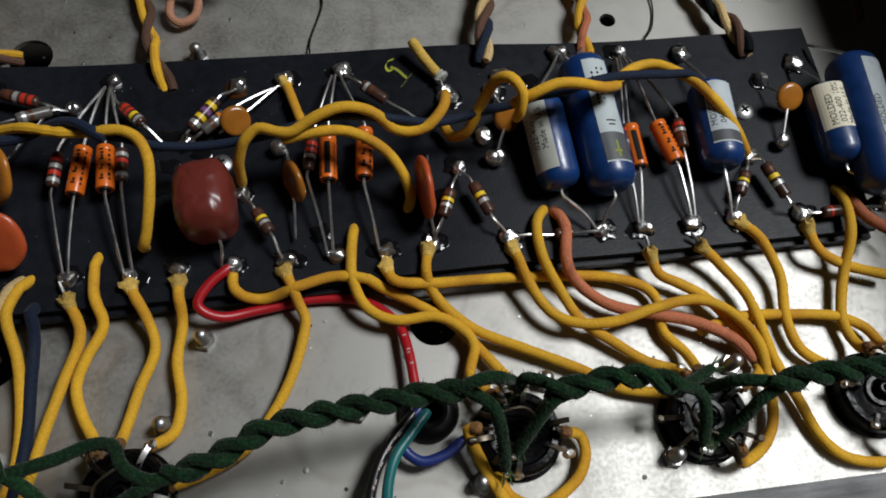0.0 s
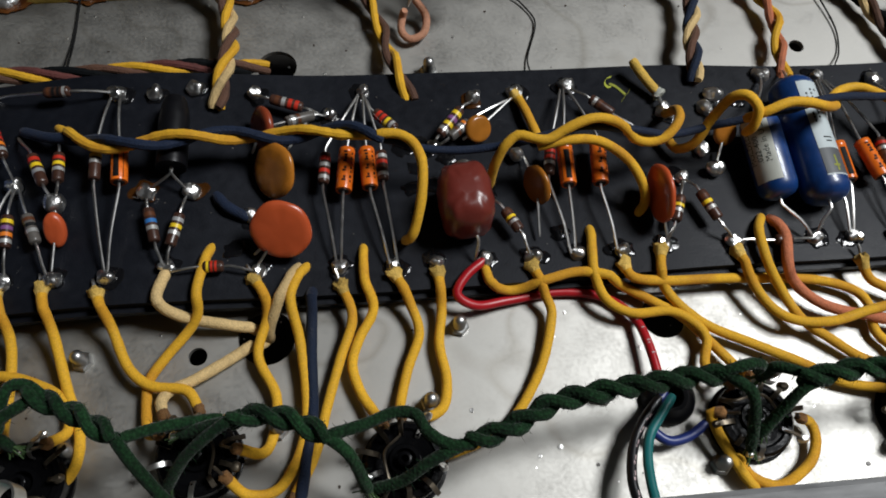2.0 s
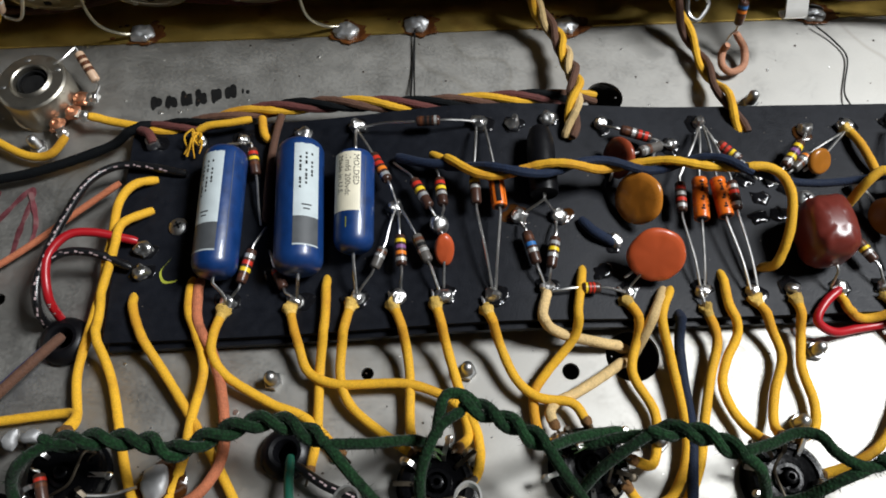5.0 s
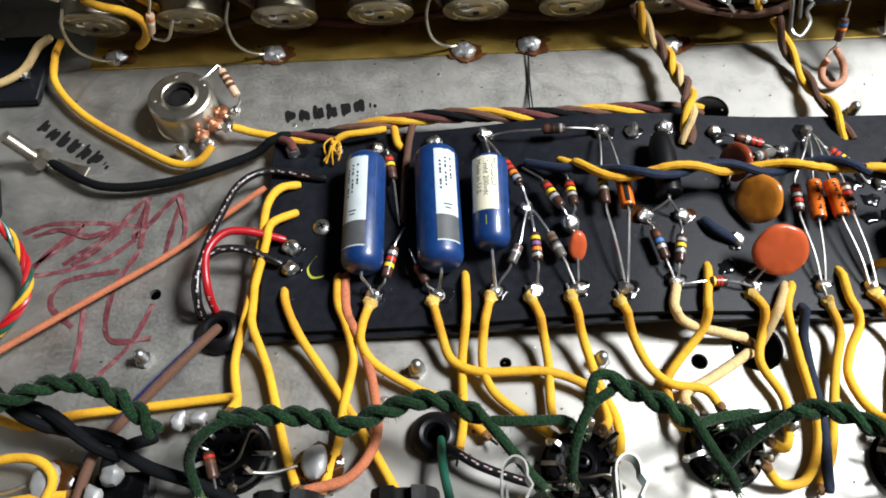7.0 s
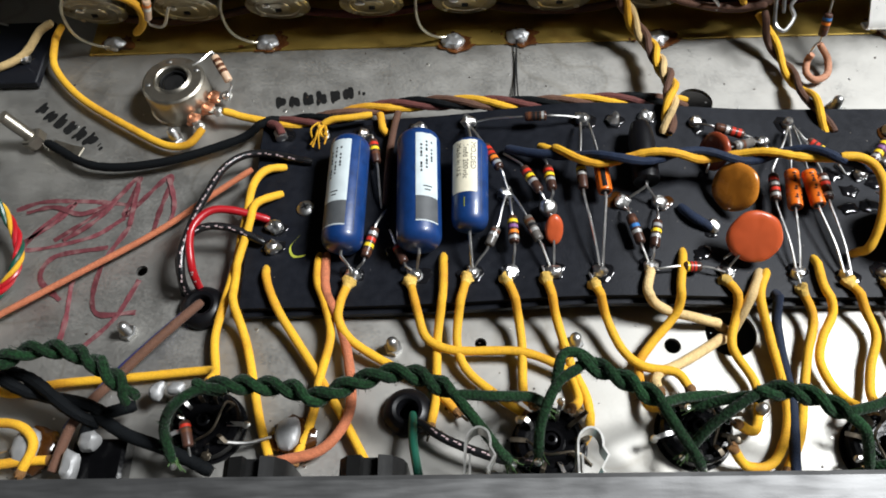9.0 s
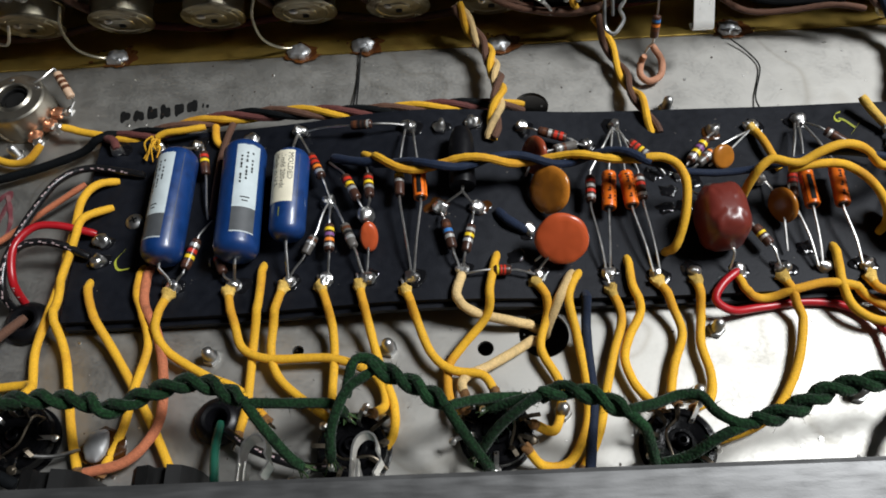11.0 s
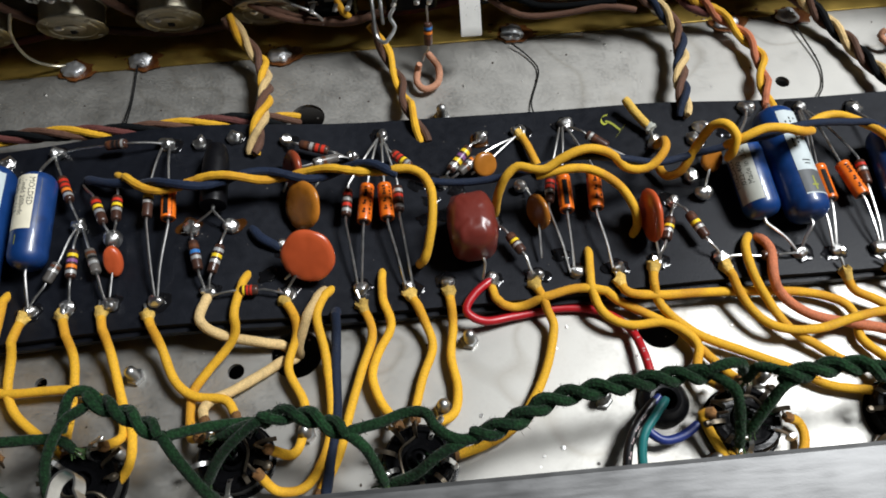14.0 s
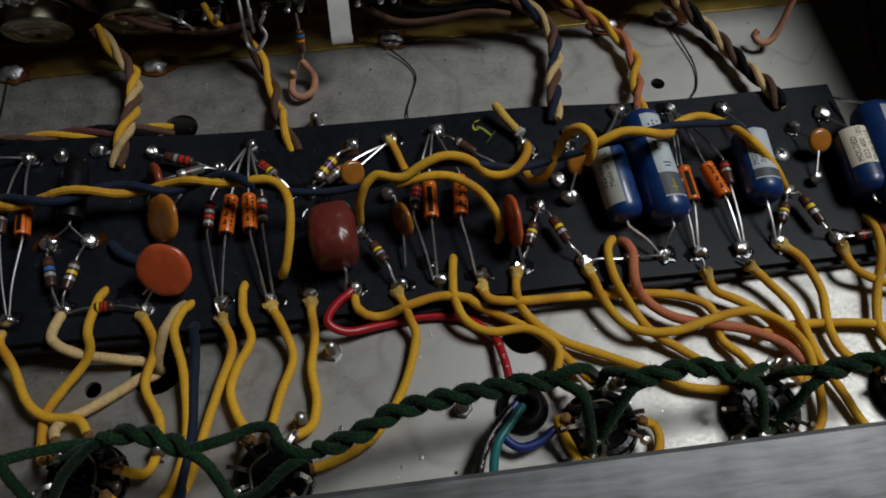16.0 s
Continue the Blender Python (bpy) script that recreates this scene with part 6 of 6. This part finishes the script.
moulded_cap([(175.4, 54.3, 8.6), (178.2, 40.6, 13.6), (176, 12.9, 13.6), (176.4, -0.4, 8.6)], 6.1, "white", -45, 40)
moulded_cap([(209, 48.4, 8.6), (212.3, 36.3, 13.6), (210.9, 10.7, 13.6), (221.7, 1.5, 8.6)], 6, "cream", -62, 62)
moulded_cap([(216.6, 55.2, 8.6), (221.8, 44, 15.6), (218.5, 0.8, 15.6), (222.9, -10.9, 8.6)], 7.2, "white", -62, 10)

# disc and dipped capacitors
disc_cap([(-15.3, 9.2, 18.4), (-23.7, 5.7, 11.1), (-23.1, 2.1, 11)], 8.5, 2.8, ORANGERED, (-0.1, -0.75, 0.65))
disc_cap([(-17.3, 29.1, 16.8), (-19.2, 23.1, 11.9), (-7.2, 50.8, 11.1)], 8, 2.8, OCHRE, (-0.64, -0.42, 0.64))
disc_cap([(-21, 44.7, 15.4), (-24.3, 37.8, 12.7), (-19.3, 47.3, 12.3)], 6.6, 2.8, REDBROWN, (-0.85, -0.25, 0.45))
disc_cap([(58.4, 21.5, 12.7), (56.6, 34, 8.7), (57.6, 6.4, 8.7)], 6, 2.6, OCHRE, (-0.9, -0.35, 0.25))
disc_cap([(92.7, 13.6, 17.2), (95.1, 26.5, 11.3), (94.3, 1.1, 10.3)], 8.6, 2.8, ORANGERED, (-0.98, -0.1, 0.05))
disc_cap([(43.5, 42.8, 11.6), (55.4, 54.7, 9.7), (38.6, 40.5, 9.7)], 4.3, 2.4, OCHRE, (0.3, -0.6, 0.7))
disc_cap([(118.8, 35.4, 13.3), (116.9, 44.8, 10.4), (114.6, 25.7, 10.5)], 4.2, 2.4, OCHRE, (0.3, -0.6, 0.7))
disc_cap([(201.5, 34, 13.6), (198.1, 42.2, 8.6), (198.3, 22.9, 8.6)], 4.2, 2.4, OCHRE, (0.1, -0.6, 0.75))
disc_cap([(-76.9, 15.2, 15.4), (-77.6, 22.2, 15.2), (-77.6, 3.8, 13.1)], 5.2, 3.0, ORANGERED, (0.05, -0.72, 0.69), 0.56)
dipped_cap([(36.2, 15.4, 16.9)])
sleeved_cap([(-45.5, 55, 18.6), (-45.9, 31.3, 17.9), (-54.1, 25.8, 14.3), (-41.8, 25.7, 13.4)])

# solder joints
solder_joint([(-142.1, 3.8, 6.8)])
solder_joint([(-121.3, 3.4, 7.5)])
solder_joint([(-103.2, 3.2, 8.8)])
solder_joint([(-91.4, 2.1, 9.9)])
solder_joint([(-77.5, 1.8, 11.1)])
solder_joint([(-63.4, 1.3, 11.6)])
solder_joint([(-47.2, 3.1, 11.2)])
solder_joint([(-22.6, 1.2, 8.9)])
solder_joint([(-169.9, 23.4, 6.6)])
solder_joint([(-169.4, 15.3, 6.6)])
solder_joint([(-171.3, 61.9, 6.6)])
solder_joint([(-155.8, 62.1, 6.7)])
solder_joint([(-141.5, 62.2, 6.9)])
solder_joint([(-121.1, 62.2, 7.9)])
solder_joint([(-103.6, 63.5, 9.6)])
solder_joint([(-63.9, 60.2, 13.6)])
solder_joint([(-53, 60, 13.3)])
solder_joint([(-41.4, 61.9, 12.3)])
solder_joint([(-24, 60.8, 10)])
solder_joint([(-1.4, 53.2, 7.7)])
solder_joint([(-53.6, 26.5, 12.3), "amber"])
solder_joint([(-41.2, 26.7, 11.4), "amber"])
solder_joint([(-91.7, 32.2, 10.5)])
solder_joint([(-24.7, 18.2, 9.4)])
solder_joint([(-0.5, 1.4, 7.4)])
solder_joint([(14.7, 1, 6.9)])
solder_joint([(26.9, 1.2, 6.7)])
solder_joint([(41, 1.1, 6.6)])
solder_joint([(54.9, 0.8, 6.7)])
solder_joint([(67.9, 0.7, 7)])
solder_joint([(81, 0.4, 7.5)])
solder_joint([(93.4, 0.8, 8.2)])
solder_joint([(9.1, 61.3, 7.2)])
solder_joint([(44, 57.6, 6.7), "amber"])
solder_joint([(57.4, 58.1, 6.7)])
solder_joint([(74.2, 59.2, 7.2)])
solder_joint([(103.6, 46.3, 8.6)])
solder_joint([(120.4, 52.3, 8.2)])
solder_joint([(29.1, 39.6, 6.7)])
solder_joint([(114.3, 0.7, 8.5)])
solder_joint([(139.3, 0.5, 7.2)])
solder_joint([(151.4, 0.5, 6.8)])
solder_joint([(165.2, 0, 6.6)])
solder_joint([(177.5, 0.1, 6.6)])
solder_joint([(197, -0.6, 6.6)])
solder_joint([(103.5, 22.9, 8.6)])
solder_joint([(138.5, 59.2, 7.3)])
solder_joint([(157.7, 58.1, 6.7)])
solder_joint([(176.5, 56, 6.6)])
solder_joint([(198.8, 44.6, 6.6)])
solder_joint([(210.3, 49.6, 6.6)])
solder_joint([(187.2, 19.1, 6.6)])
solder_joint([(44, 22.1, 6.6)])
solder_joint([(111.8, 32.2, 8.5)])
solder_joint([(116.6, 47.2, 8.4)])
solder_joint([(222.7, -0.4, 6.6)])
solder_ball([(-78.2, 23.9, 14.8)], 3.1)
solder_ball([(113, 24.2, 11)])
solder_ball([(54.4, 34.4, 9.2)])
solder_ball([(114.8, 24.3, 11)])
solder_ball([(197.8, 22.2, 9.1)])
ground_blob([(-246.1, 115.4, 0.8)])
ground_blob([(-183.4, 114, 0.8)])
ground_blob([(-109, 111.6, 0.8)])
ground_blob([(-83.5, 113.7, 0.8)])
ground_blob([(-28.8, 110.6, 0.8)])
ground_blob([(62.1, 112.1, 0.8)])
ground_blob([(146.1, 108.1, 0.8)])
ground_blob([(170.9, 108.9, 0.8)])

# screws, holes and stamped marks
screw([(31.3, 73.8, 3)])
screw([(32.1, -16.3, 3)])
screw([(22.2, -37.6, 3)])
screw([(-128.9, -18.6, 3)])
screw([(-71.7, -18.2, 3)])
screw([(-46.2, -39.7, 3)])
screw([(-215.6, -11.7, 3)])
screw([(-213, 67, 3)])
screw([(-18.8, -41.4, 3)])
screw([(168, -38.7, 3)])
screw([(147.1, -60.1, 3)])
screw([(98, -60.8, 3)])
screw([(118, -37.4, 3)])
screw([(69.8, -39.4, 3)])
board_screw([(-159.9, 30.9, 6.7)])
board_screw([(190.6, 34.7, 6.6)])
board_screw([(38.5, 32.1, 6.7)])
socket([(-184.1, -43.6, 6)])
socket([(-81.8, -50.6, 6)])
socket([(-39.1, -47.3, 6)])
socket([(13.9, -53.2, 6)])
socket([(108.7, -50.3, 6)])
socket([(156.7, -51.9, 6)])
socket([(203.1, -50.9, 6)])
grommet([(-192, -3.6, 3)])
grommet([(-123.8, -40, 3)])
grommet([(87.5, -41.9, 3)])
stamp([(-177.1, 83.6, -0), (-141, 87.9, 0)])
stamp([(-269.7, 84.6, 0), (-238.6, 63, 0)])
marker_stroke([(-265.8, 37, 0), (-256.6, 40.4, 0), (-238.7, 40.1, 0), (-222.1, 37.9, 0)])
marker_stroke([(-249, 24, -0), (-234.1, 36.7, 0), (-223.3, 50.1, 0), (-225.8, 34, -0), (-212.3, 50.8, 0), (-213.9, 33.5, 0), (-214.6, 24.2, 0)])
marker_stroke([(-261.5, 22, 0), (-249.2, 32.8, 0), (-244.6, 39.9, 0), (-255.2, 28.7, 0), (-257.9, 20.5, 0), (-236, 25.2, 0), (-225.6, 32.9, 0)])
marker_stroke([(-229.1, 20.9, -0), (-247.1, 17.5, 0), (-250.2, 9.2, 0), (-241.3, 0.7, -0)])
marker_stroke([(-223.1, 29.4, 0), (-230, 12.5, 0), (-228.5, -3.8, 0), (-214.7, -4.3, 0)])
marker_stroke([(-215.7, 7.8, -0), (-221.3, -6.4, 0), (-230, -16.7, 0)])
marker_stroke([(-238.8, 8.7, 0), (-237.6, -7.3, -0), (-238.3, -18.6, 0)])
marker_stroke([(-261.6, 35.6, -0), (-252.2, 37.9, -0), (-241.7, 34.7, 0), (-231.5, 38.8, 0)])
marker_stroke([(-245.5, 23.8, 0), (-235.3, 32.2, 0), (-228.3, 43.3, -0), (-223.7, 48.9, 0), (-223.1, 29.4, 0)])
marker_stroke([(-212.5, 49.6, 0), (-208.6, 37.8, -0), (-209, 28.8, 0)])
tick([(89.4, 62, 8.1), (87.6, 61.4, 8), (86.8, 59.6, 7.9), (87.6, 58, 8), (88.8, 58.4, 8)])
tick([(88.2, 59.4, 8), (90, 58.2, 8.1), (92.6, 54.8, 8.2)])
tick([(94.8, 57, 8.3), (92.8, 54.6, 8.2), (90.8, 52.2, 8.1)])
tick([(-161.3, 19.8, 6.6), (-163.9, 15.7, 6.6), (-162.4, 12.1, 6.6), (-158.7, 12.3, 6.7)])
